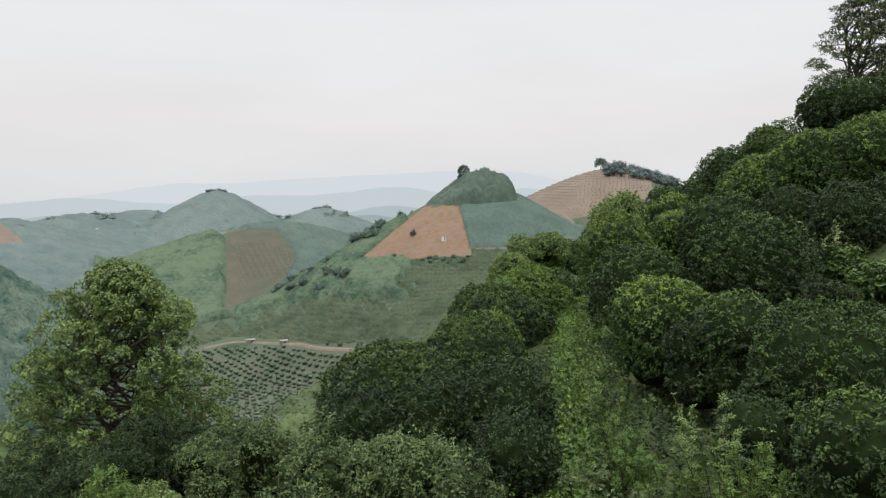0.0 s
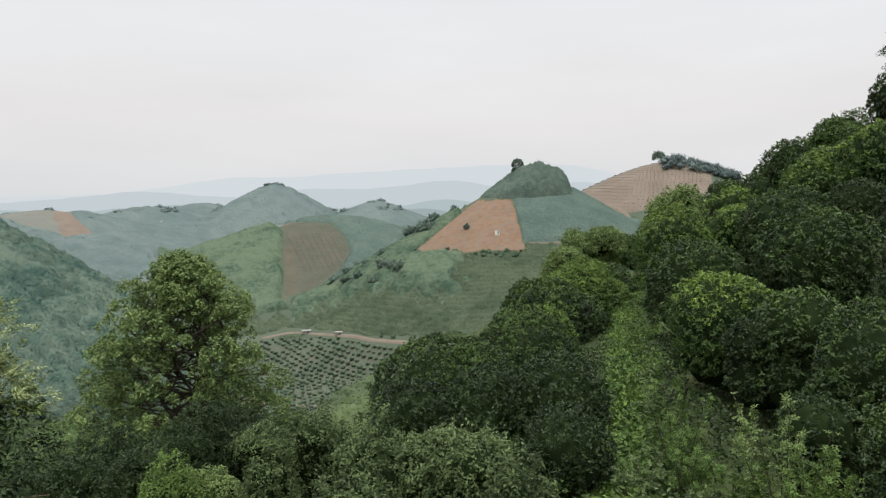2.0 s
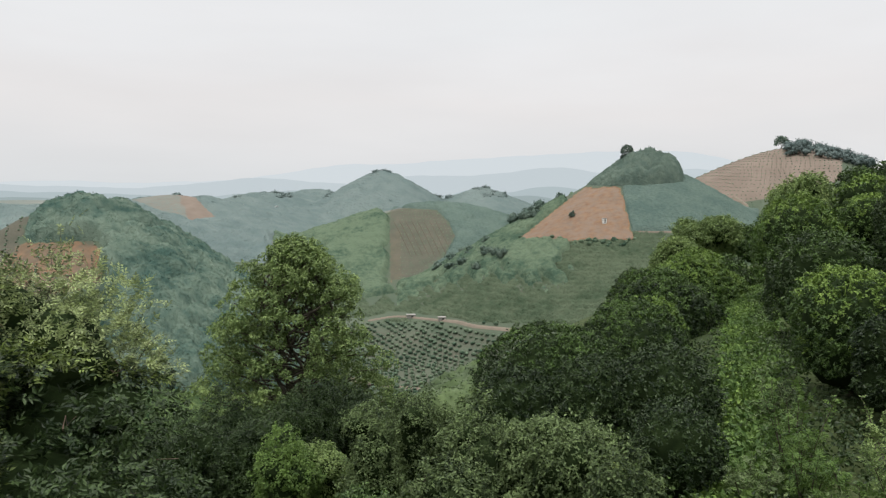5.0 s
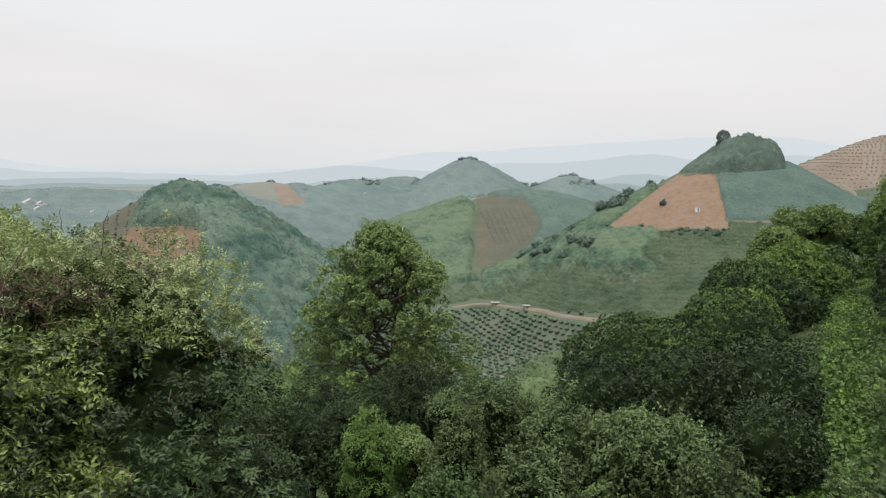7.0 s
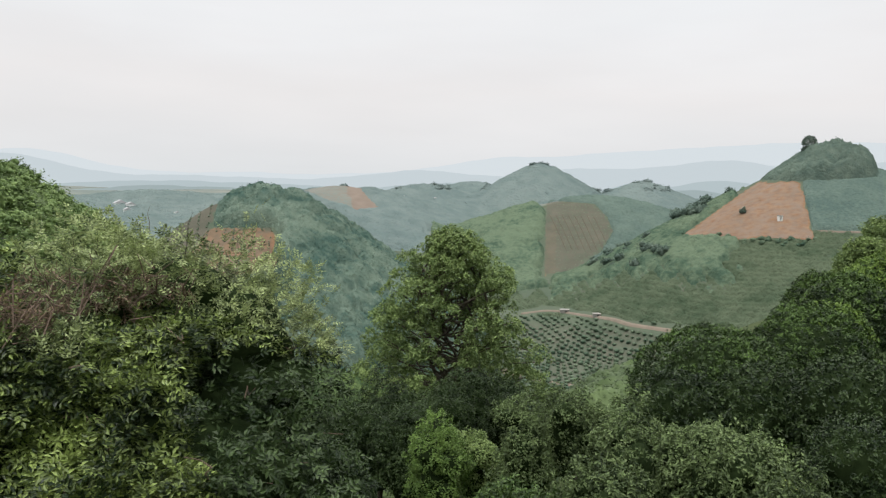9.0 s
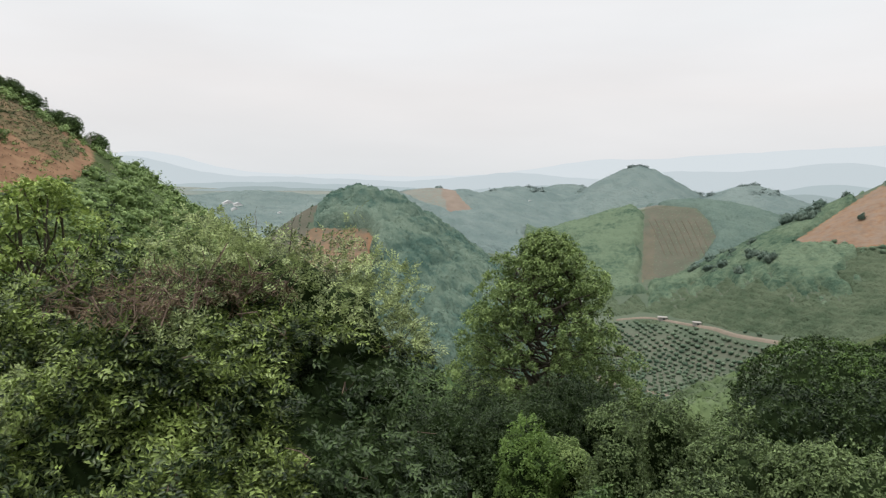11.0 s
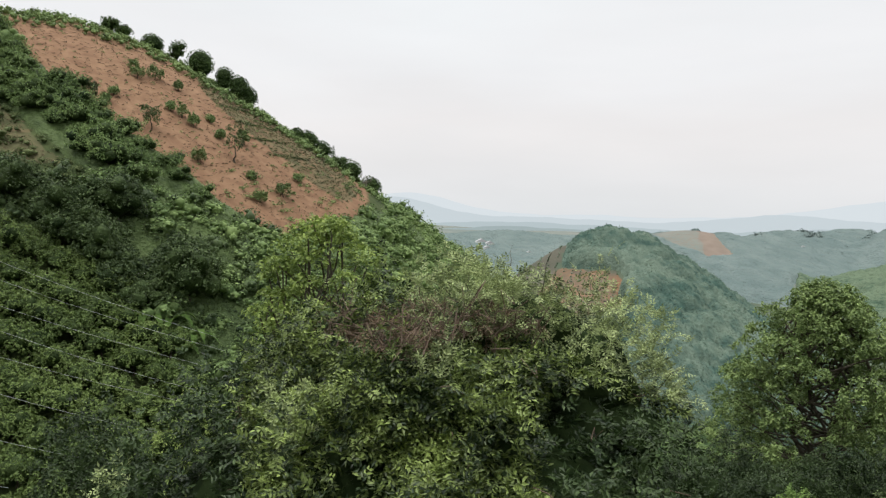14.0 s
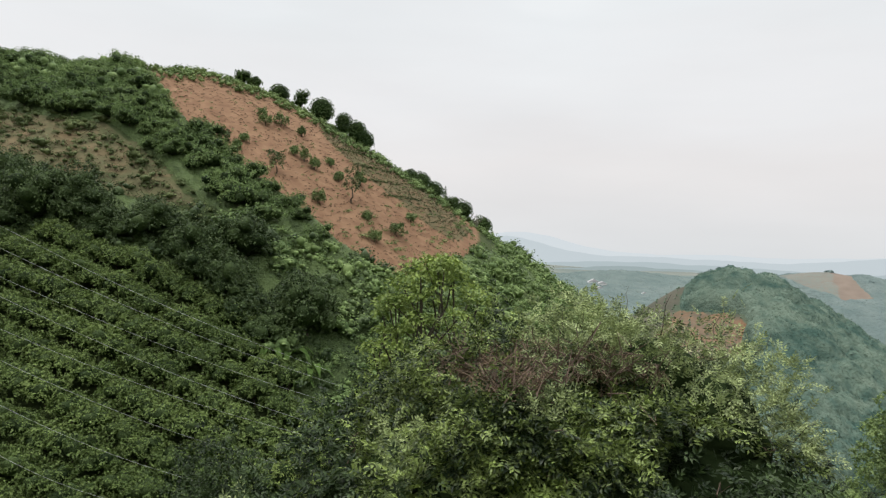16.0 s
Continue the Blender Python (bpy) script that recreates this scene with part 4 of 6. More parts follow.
# ---- woods and orchards ----
def leafy_clumps(pts, radius, tall, n_leaf, leaf, rng, lift=0.5, heart=(0.3, 0.6), jitter=0.4):
    """Many small crowns in one mesh: a rough ball each, with leaf sprays round it."""
    n = len(pts)
    R = radius * rng.uniform(0.55, 1.35, n)
    u = unit(rng.normal(size=(n, n_leaf, 3)))
    u[..., 2] = np.abs(u[..., 2]) * 1.0 - 0.25
    u = unit(u)
    c = pts + np.stack([0 * R, 0 * R, R * tall * 0.62], -1)
    S = np.stack([R, R, R * tall], -1)[:, None]
    P = c[:, None] + u * S * rng.uniform(0.72, 1.02, (n, n_leaf, 1))
    lv = leaves(P.reshape(-1, 3), u.reshape(-1, 3), leaf * 1.25, leaf * 0.95, rng, jitter, 0.3, lift)
    v, t = BALL[1]
    if heart is None:
        return (*lv, len(lv[1]))
    wob = rng.uniform(*heart, (n, len(v), 1))
    cv = (c[:, None] + v[None] * S * wob).reshape(-1, 3)
    ct = (t[None] + (np.arange(n) * len(v))[:, None, None]).reshape(-1, 3)
    return (*joined([lv, (cv, ct)]), len(lv[1]))


def scatter(spec, gap, rng, keep=None):
    """Points of a wood, spaced about `gap` apart, over bearings and distances; keep(az, el, d) says where."""
    a0, a1, d0, d1 = spec
    area = math.pi * (d1 * d1 - d0 * d0) * (a1 - a0) / 360
    n = int(area / (gap * gap) * 1.6)
    az, d = rng.uniform(a0, a1, n), np.sqrt(rng.uniform(d0 * d0, d1 * d1, n))
    x, y = -d * np.sin(np.radians(az)), d * np.cos(np.radians(az))
    cell = np.unique(np.floor(np.stack([x, y], 1) / gap).astype(int), axis=0, return_index=True)[1]
    x, y, az, d = x[cell], y[cell], az[cell], d[cell]
    z = height(x, y)
    if keep is not None:
        k = keep(az, np.degrees(np.arctan2(z, d)), d)
        x, y, z = x[k], y[k], z[k]
    return np.stack([x, y, z], 1)


def contour_rows(az0, d0, r0, r1, row, gap, rng, keep):
    """Rows of an orchard round a hill."""
    cx, cy = plan(az0, d0)
    pts = []
    for r in np.arange(r0, r1, row):
        n = int(2 * math.pi * r / gap)
        a = np.arange(n) * (2 * math.pi / n) + rng.uniform(0, 0.02)
        pts.append(np.stack([cx + r * np.cos(a), cy + r * np.sin(a)], 1))
    p = np.concatenate(pts) + rng.normal(size=(sum(len(q) for q in pts), 2)) * gap * 0.08
    x, y = p[:, 0], p[:, 1]
    z = height(x, y)
    az, d = bearing(x, y), np.hypot(x, y)
    k = keep(az, np.degrees(np.arctan2(z, d)), d) & (rng.random(len(x)) > 0.06)
    return np.stack([x[k], y[k], z[k]], 1)


def wood(name, pts, radius, tall, n_leaf, leaf, material, label, category="trees", seed=1, lift=0.5, heart=(0.3, 0.6), jitter=0.4):
    if len(pts) == 0:
        return None
    v, t, n_blades = leafy_clumps(pts, radius, tall, n_leaf, leaf, np.random.default_rng(seed), lift, heart, jitter)
    me = mesh_of(name, v, t, material)
    me.polygons.foreach_set("use_smooth", np.arange(len(t)) >= n_blades)
    return tagged(new(name, me), label, category, kind="stuff")


def heads(x, y, centres, radius, rng):
    """The rounded heads of trees standing at the centres, as heights 0 to about 1."""
    out = np.zeros(len(x))
    R = radius * rng.uniform(0.75, 1.3, len(centres))
    H = rng.uniform(0.6, 1.1, len(centres))
    for k in range(0, len(x), 4000):
        dx = x[k:k + 4000, None] - centres[None, :, 0]
        dy = y[k:k + 4000, None] - centres[None, :, 1]
        out[k:k + 4000] = (H * np.sqrt(np.maximum(0, 1 - (dx * dx + dy * dy) / R ** 2))).max(1)
    return out


def canopy(name, spec, step, tall, gap, leaf, material, label, keep, seed, category="trees", blades=1.6, centres=None, floor_part=0.2, lift=0.15, ragged=0.05, taper=6, shape=None):
    """A closed wood or scrub over part of the land: a roof of rounded tree heads with leaf sprays standing out of it."""
    a0, a1, d0, d1 = spec
    dm = (d0 + d1) / 2
    az, d = np.arange(a0, a1, math.degrees(step / dm)), np.arange(d0, d1, step * 1.15)
    A, D = np.meshgrid(az, d, indexing="ij")
    rr = np.random.default_rng(seed)
    A, D = A + rr.normal(size=A.shape) * math.degrees(step / dm) * 0.2, D + rr.normal(size=A.shape) * step * 0.2
    X, Y = -D * np.sin(np.radians(A)), D * np.cos(np.radians(A))
    G = height(X, Y)
    ok = keep(A, np.degrees(np.arctan2(G, D)), D)
    ok[[0, -1]] = ok[:, [0, -1]] = False
    if centres is None:
        centres = scatter(spec, gap, rr, keep)
    w = ok.astype(float)
    for _ in range(taper):
        p = np.pad(w, 1)
        w = (p[1:-1, 1:-1] + p[:-2, 1:-1] + p[2:, 1:-1] + p[1:-1, :-2] + p[1:-1, 2:]) / 5 * ok
    C = np.zeros(X.shape)
    C[ok] = heads(X[ok], Y[ok], np.asarray(centres), gap * 1.05, rr)
    Z = G + np.where(ok, tall * w * (floor_part + (1 - floor_part) * C) + rr.normal(size=X.shape) * ragged * tall, -0.5)
    if shape:
        Z = np.where(ok, G + (Z - G) * shape(A), Z)
    na, nd = X.shape
    V = np.stack([X, Y, Z], -1).reshape(-1, 3)
    i, j = np.meshgrid(np.arange(na - 1), np.arange(nd - 1), indexing="ij")
    some = ok[:-1, :-1] | ok[1:, :-1] | ok[:-1, 1:] | ok[1:, 1:]
    i, j = i[some], j[some]
    q = np.stack([i * nd + j, i * nd + j + 1, (i + 1) * nd + j + 1, (i + 1) * nd + j], -1)
    T = np.concatenate([q[:, [0, 1, 2]], q[:, [0, 2, 3]]])
    used, inv = np.unique(T, return_inverse=True)
    roof = (V[used], inv.reshape(-1, 3))
    e1, e2 = V[q[:, 1]] - V[q[:, 0]], V[q[:, 3]] - V[q[:, 0]]
    N = unit(np.cross(e1, e2))
    chance = C[i, j] + 0.15
    pick = rr.choice(len(q), int(len(q) * blades), p=chance / chance.sum())
    f, g_ = rr.random((len(pick), 1)), rr.random((len(pick), 1))
    P = V[q[pick, 0]] + e1[pick] * f + e2[pick] * g_ - N[pick] * leaf * 0.1
    lv = leaves(P, N[pick], leaf, leaf * 0.7, rr, 0.26, 0.1, lift)
    v, t = joined([lv, roof])
    me = mesh_of(name, v, t, material)
    me.polygons.foreach_set("use_smooth", np.arange(len(t)) >= len(lv[1]))
    return tagged(new(name, me), label, category, kind="stuff")


def grove(name, pts, width, tall, n_leaf, leaf, material, label, category="trees", seed=1, inner=0.8, lift=0.5, jitter=0.35, shrink=(0.7, 1.3), sink=0.1, side=5):
    """Many trees with lumpy crowns in one mesh: five shapes, turned and scaled, one at each point."""
    pts = np.asarray(pts)
    if len(pts) == 0:
        return None
    rng = np.random.default_rng(seed)
    shapes = []
    for k in range(5):
        blobs = [(0, 0, 0.50, 0.36, 0.36, 0.42)]
        for j in range(side):
            a, q = j * 6.283 / side + rng.uniform(-0.3, 0.3), rng.uniform(0.18, 0.34)
            r = rng.uniform(0.17, 0.25)
            blobs.append((q * math.cos(a), q * math.sin(a), rng.uniform(0.36, 0.78), r, r, r * rng.uniform(0.8, 1.05)))
        P, N = tufts(blobs, max(8, n_leaf // 4), 4, 0.07, rng, low=-0.3, depth=0.14, lump=0.1)
        lv = leaves(P, N, leaf / width, leaf / width * 0.8, rng, jitter, 0.2, lift)
        shapes.append((lv, core(blobs, inner, rng, 1, 0.12)))
    S = rng.uniform(*shrink, len(pts)) * width
    H = S * tall * rng.uniform(0.85, 1.2, len(pts))
    A = rng.uniform(0, 6.283, len(pts))
    blades, hearts = [], []
    for k, (lv, co) in enumerate(shapes):
        for (v, t), out in ((lv, blades), (co, hearts)):
            i = np.arange(k, len(pts), 5)
            c, s = np.cos(A[i])[:, None], np.sin(A[i])[:, None]
            x = (v[None, :, 0] * c - v[None, :, 1] * s) * S[i, None] + pts[i, 0, None]
            y = (v[None, :, 0] * s + v[None, :, 1] * c) * S[i, None] + pts[i, 1, None]
            z = (v[None, :, 2] - sink) * H[i, None] + pts[i, 2, None]
            out.append((np.stack([x, y, z], -1).reshape(-1, 3), (t[None] + (np.arange(len(i)) * len(v))[:, None, None]).reshape(-1, 3)))
    bl, he = joined(blades), joined(hearts)
    v, t = joined([bl, he])
    me = mesh_of(name, v, t, material)
    me.polygons.foreach_set("use_smooth", np.arange(len(t)) >= len(bl[1]))
    return tagged(new(name, me), label, category, kind="stuff")


def bush_rows(name, pts, radius, tall, material, label, category="trees", seed=1):
    """Small round trees in rows, in one mesh: lumpy crowns with a few leaf sprays."""
    rng = np.random.default_rng(seed)
    n = len(pts)
    v, t = BALL[1]
    R = radius * rng.uniform(0.7, 1.2, n)
    S = np.stack([R, R, R * tall], -1)[:, None]
    c = pts + np.stack([0 * R, 0 * R, R * tall * 0.75], -1)
    cv = (c[:, None] + v[None] * S * rng.uniform(0.8, 1.12, (n, len(v), 1))).reshape(-1, 3)
    ct = (t[None] + (np.arange(n) * len(v))[:, None, None]).reshape(-1, 3)
    u = unit(rng.normal(size=(n, 8, 3)) + [0, 0, 0.5])
    lv = leaves((c[:, None] + u * S * 0.95).reshape(-1, 3), u.reshape(-1, 3), radius * 0.5, radius * 0.4, rng, 0.3, 0.2, 0.2)
    vv, tt = joined([lv, (cv, ct)])
    me = mesh_of(name, vv, tt, material)
    me.polygons.foreach_set("use_smooth", np.arange(len(tt)) >= len(lv[1]))
    return tagged(new(name, me), label, category, kind="stuff")


def plots(specs):
    return lambda az, el, d: fields(az, el, d, [(d0, d1, 1.0 if w > 0.44 else 0.0, p) for d0, d1, w, p in specs]) > 0.4


bare_plots, brown = plots(SOIL + PALE[1:]), plots(BROWN[:3] + PALE[:1])
bare = lambda az, el, d: bare_plots(az, el, d) | (red_slope(az, el, d) > 0.4)
g = np.random.default_rng(5)
# shack hill
top_wood = lambda az, el, d: (az > -6.0) & (az < 1.5) & (el > np.interp(az, [-6, -3, 0, 1.5], [0.75, 0.45, 0.45, 0.5])) & (d < 366)
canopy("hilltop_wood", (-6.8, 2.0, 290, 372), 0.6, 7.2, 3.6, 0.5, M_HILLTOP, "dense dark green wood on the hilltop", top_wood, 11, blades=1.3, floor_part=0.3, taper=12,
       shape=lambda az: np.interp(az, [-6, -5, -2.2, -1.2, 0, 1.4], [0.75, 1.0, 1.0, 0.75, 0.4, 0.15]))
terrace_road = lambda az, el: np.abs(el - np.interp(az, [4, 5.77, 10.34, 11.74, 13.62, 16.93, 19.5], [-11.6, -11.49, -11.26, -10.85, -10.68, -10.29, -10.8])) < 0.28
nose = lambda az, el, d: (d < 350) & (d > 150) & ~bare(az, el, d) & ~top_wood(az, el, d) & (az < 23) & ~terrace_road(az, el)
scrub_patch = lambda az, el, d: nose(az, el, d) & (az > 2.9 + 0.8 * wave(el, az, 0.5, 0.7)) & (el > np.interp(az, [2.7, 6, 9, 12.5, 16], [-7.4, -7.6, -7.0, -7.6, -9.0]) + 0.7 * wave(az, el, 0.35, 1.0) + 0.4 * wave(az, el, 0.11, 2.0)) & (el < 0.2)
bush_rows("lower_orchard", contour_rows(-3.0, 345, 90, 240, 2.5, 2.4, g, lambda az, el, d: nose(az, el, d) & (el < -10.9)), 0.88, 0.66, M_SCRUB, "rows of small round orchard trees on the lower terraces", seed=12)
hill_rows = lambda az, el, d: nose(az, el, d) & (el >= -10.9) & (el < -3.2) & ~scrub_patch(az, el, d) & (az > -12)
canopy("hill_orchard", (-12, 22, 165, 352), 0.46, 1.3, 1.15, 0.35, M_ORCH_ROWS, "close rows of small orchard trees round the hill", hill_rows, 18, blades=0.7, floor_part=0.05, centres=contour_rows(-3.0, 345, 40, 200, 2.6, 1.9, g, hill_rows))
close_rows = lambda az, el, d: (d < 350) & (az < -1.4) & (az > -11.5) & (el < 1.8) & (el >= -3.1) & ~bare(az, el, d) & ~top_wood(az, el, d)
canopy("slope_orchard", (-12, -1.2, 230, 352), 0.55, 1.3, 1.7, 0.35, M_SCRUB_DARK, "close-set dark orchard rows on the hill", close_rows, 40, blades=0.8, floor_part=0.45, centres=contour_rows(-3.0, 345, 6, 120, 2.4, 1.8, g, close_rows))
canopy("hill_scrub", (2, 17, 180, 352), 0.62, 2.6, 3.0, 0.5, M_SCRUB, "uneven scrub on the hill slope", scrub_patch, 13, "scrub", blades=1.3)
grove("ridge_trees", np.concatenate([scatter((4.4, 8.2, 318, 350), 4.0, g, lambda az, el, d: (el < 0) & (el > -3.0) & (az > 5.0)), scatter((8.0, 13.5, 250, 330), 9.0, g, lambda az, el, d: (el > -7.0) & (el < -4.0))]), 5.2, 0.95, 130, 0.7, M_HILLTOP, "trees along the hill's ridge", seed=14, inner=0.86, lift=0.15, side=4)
bush_rows("plot_edge_bushes", scatter((-2.6, 7.4, 230, 350), 2.2, g, lambda az, el, d: (np.abs(el + 4.1 - 0.12 * np.sin(az * 5)) < 0.25) & (d < 340)), 1.1, 0.8, M_SCRUB, "ragged bushes along the foot of the bare plot", "bushes", 43)
# brown terraced hill
bush_rows("terrace_bushes", contour_rows(-13.6, 430, 6, 110, 3.6, 2.2, g, lambda az, el, d: (d < 435) & (el > -1.0)), 0.42, 0.5, M_ORCH_FAR, "small bushes in rows on brown terraces", "bushes", 15)
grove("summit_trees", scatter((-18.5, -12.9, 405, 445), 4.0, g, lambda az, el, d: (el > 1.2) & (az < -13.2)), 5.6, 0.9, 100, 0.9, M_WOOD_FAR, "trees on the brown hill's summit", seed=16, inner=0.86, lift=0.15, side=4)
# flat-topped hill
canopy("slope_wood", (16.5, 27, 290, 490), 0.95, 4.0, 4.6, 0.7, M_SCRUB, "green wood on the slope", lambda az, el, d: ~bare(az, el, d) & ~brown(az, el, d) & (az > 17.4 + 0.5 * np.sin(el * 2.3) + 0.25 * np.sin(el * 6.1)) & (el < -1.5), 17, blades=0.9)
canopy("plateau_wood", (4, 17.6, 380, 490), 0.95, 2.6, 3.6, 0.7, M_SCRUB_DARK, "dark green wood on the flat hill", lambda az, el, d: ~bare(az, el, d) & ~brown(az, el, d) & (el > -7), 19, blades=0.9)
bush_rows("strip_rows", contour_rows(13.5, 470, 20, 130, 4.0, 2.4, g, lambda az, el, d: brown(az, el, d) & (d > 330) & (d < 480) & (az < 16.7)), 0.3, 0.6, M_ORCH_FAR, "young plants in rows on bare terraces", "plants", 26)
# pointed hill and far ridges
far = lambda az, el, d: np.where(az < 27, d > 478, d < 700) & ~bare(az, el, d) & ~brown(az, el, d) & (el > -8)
canopy("far_woods", (3, 58, 425, 800), 2.3, 3.4, 6.5, 1.1, M_WOOD_FAR, "orchards and woods on the far hills with mist in their colour", far, 20, blades=0.3)
grove("far_ridge_wood", scatter((5, 56, 560, 790), 7.0, g, lambda az, el, d: (el > -0.9) & (wave(az * 3.0, d * 0.0, 2.0, 0.3) > 0.1) & ~bare(az, el, d) & ((az < 14) | (az > 22))), 9.0, 0.75, 60, 1.4, M_WOOD_FAR, "woods on the far ridges with mist in their colour", seed=21, inner=0.88, lift=0.15, sink=0.35, side=3)
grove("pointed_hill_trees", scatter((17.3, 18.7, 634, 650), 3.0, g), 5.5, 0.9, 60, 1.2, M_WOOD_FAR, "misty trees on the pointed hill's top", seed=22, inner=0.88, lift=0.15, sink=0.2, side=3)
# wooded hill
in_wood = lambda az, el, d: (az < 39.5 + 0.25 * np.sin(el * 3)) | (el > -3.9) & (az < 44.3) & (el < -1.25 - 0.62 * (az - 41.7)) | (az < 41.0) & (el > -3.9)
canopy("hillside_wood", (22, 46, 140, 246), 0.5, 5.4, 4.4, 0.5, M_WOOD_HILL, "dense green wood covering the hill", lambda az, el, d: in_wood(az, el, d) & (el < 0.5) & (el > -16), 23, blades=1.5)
canopy("valley_scrub", (17, 46, 62, 150), 0.5, 2.2, 2.2, 0.34, M_VALLEY, "green scrub in the valley", lambda az, el, d: (el < -9.0) & (el > -19) & (d < 148), 24, "scrub", blades=1.0)
bush_rows("plough_rows", scatter((39.4, 50, 150, 230), 0.9, g, lambda az, el, d: brown(az, el, d) & (np.sin(az * 9 + el * 1.5) > 0.75)), 0.3, 0.8, M_ORCH_FAR, "young plants in rows on a ploughed plot", "plants", 25)

# ---- big orchard hill ----
CLEAR_EDGE = lambda el: np.interp(el, [-3, 1.4, 4.4, 7.1, 9.6], [77.0, 80.9, 83.9, 87.2, 91.0])
CLEAR_LOW = lambda az: np.interp(az, [80, 84, 88, 91, 94, 97], [-1.0, 1.4, 3.2, 4.3, 5.1, 5.4])
band = lambda az, el, d: (az > PLOT_EDGE(el) + 0.7) & ((az < CLEAR_EDGE(el)) | (el > 8.6)) & (el > 0.2) & (d > 84)
low_field = lambda az, el, d: (az > np.interp(el, [-20, -16.3, -9.3, -4.0, 0], [68, 71.3, 77.0, 82.6, 87.0])) & (el < np.interp(az, [78, 85, 91, 97], [-6.2, -2.6, -0.4, -0.6])) & (d < 110)


def orchard_masters():
    out = []
    for k in range(4):
        rng = np.random.default_rng(500 + k)
        ob = thing("orchard_tree", (0, 0, -500), "low round citrus tree planted in a row on the slope", "tree", "orchard trees on the slope")
        blobs = [(0, 0, 1.25, 1.45, 1.45, 1.05)] + [(0.8 * math.cos(a), 0.8 * math.sin(a), 1.35 + 0.25 * math.sin(3 * a + k), 0.85, 0.85, 0.75) for a in np.arange(5) * 1.26 + k]
        P, N = tufts(blobs, 150, 1, 1e-6, rng, low=-0.35, depth=0.16, lump=0.14)
        part("crown", clump_leaves(P, N, 11, 0.24, 0.23, 0.135, rng, 0.35, 0.25, 0.3), M_ORCH, ob)
        part("crown_interior", core(blobs, 0.72, rng, 1, 0.1), M_SHADE_HEART, ob, "dark inner foliage, shade put into its colour", True)
        part("trunk", limb((0, 0, -0.2), (0, 0, 0.8), 0.08, 0.05, rng), M_BARK, ob)
        out.append(ob)
    return out


def orchard_rows():
    rng = np.random.default_rng(9)
    masters = orchard_masters()
    placed = []
    a = radians(50)
    for i in range(-60, 60):
        for j in range(-60, 60):
            u, v = i * 2.7 + rng.normal() * 0.2, j * 3.0 + rng.normal() * 0.15
            x, y = -85 + u * math.cos(a) - v * math.sin(a), 8 + u * math.sin(a) + v * math.cos(a)
            d, az = math.hypot(x, y), float(bearing(x, y))
            if not (45 < d < 125 and 66 < az < 106):
                continue
            z = float(height(x, y))
            el = math.degrees(math.atan2(z, d))
            if low_field(az, el, d):
                placed.append((d, x, y, z, rng.uniform(1.22, 1.45), rng.uniform(0, 6.3)))
    placed.sort()
    for n, (d, x, y, z, s, r) in enumerate(placed[:296]):
        m = masters[n % 4]
        if n < 4:
            m.matrix_basis = Matrix.LocRotScale((x, y, z), Euler((0, 0, r)), (s, s, s))
        else:
            c = copy_thing(m, Matrix.LocRotScale((x, y, z), Euler((0, 0, r)), None))
            c.scale = (s, s, s)
    return np.array([p[1:4] for p in placed[296:]]).reshape(-1, 3)


def hill_trees(name, pts, width, tall, n_leaf, leaf, material, kinds, label, group, seed):
    """Single trees of a few shapes, copied to the points."""
    rng = np.random.default_rng(seed)
    masters = []
    for n, (x, y, z) in enumerate(pts):
        s = rng.uniform(0.8, 1.25)
        m = Matrix.LocRotScale((x, y, z), Euler((0, 0, rng.uniform(0, 6.28))), None)
        if n < kinds:
            ob = thing(name, (0, 0, 0), label, "tree", group)
            w = width
            blobs = [(0, 0, 0.52 * w * tall, 0.38 * w, 0.38 * w, 0.42 * w * tall)]
            for j in range(7):
                a, q = j * 0.9 + rng.uniform(-0.3, 0.3), rng.uniform(0.2, 0.34) * w
                r = rng.uniform(0.16, 0.24) * w
                blobs.append((q * math.cos(a), q * math.sin(a), rng.uniform(0.34, 0.78) * w * tall, r, r, r * tall))
            P, N = tufts(blobs, n_leaf // 5, 1, 1e-6, rng, low=-0.35, depth=0.16, lump=0.14)
            part("crown", clump_leaves(P, N, 9, 0.075 * w, leaf * 0.72, leaf * 0.46, rng, 0.35, 0.25, 0.3), material, ob)
            part("crown_interior", core(blobs, 0.74, rng, 1, 0.1), M_SHADE_HEART, ob, "dark inner foliage, shade put into its colour", True)
            part("trunk", limb((0, 0, -0.3), (0, 0, 0.5 * w * tall), 0.024 * w, 0.014 * w, rng), M_BARK, ob)
            ob.matrix_basis = m
            masters.append(ob)
        else:
            ob = copy_thing(masters[n % kinds], m)
        ob.scale = (s, s, s * rng.uniform(0.85, 1.15))


rest = orchard_rows()
grove("orchard_rows_beyond", rest, 3.9, 0.72, 170, 0.32, M_ORCH, "more citrus trees in rows on the slope", seed=30, inner=0.7, side=4, shrink=(0.9, 1.1), sink=0.08)
rows_up = contour_rows(88, 168, 4, 150, 3.3, 2.7, g, lambda az, el, d: band(az, el, d) & (d < 172))
rows_up = rows_up[np.argsort(np.hypot(rows_up[:, 0], rows_up[:, 1]))]
ridge = scatter((83, 108, 130, 186), 3.2, g, lambda az, el, d: (el > 9.4) & ~bare(az, el, d))
hill_trees("citrus_tree", rows_up[:280], 4.5, 0.78, 620, 0.40, M_BIGHILL, 3, "citrus tree in a row up the big hill", "citrus trees up the big hill", 520)
grove("upper_orchard", rows_up[280:], 4.4, 0.74, 150, 0.34, M_BIGHILL, "more rows of citrus trees up the big hill", seed=31, inner=0.66, lift=0.25)
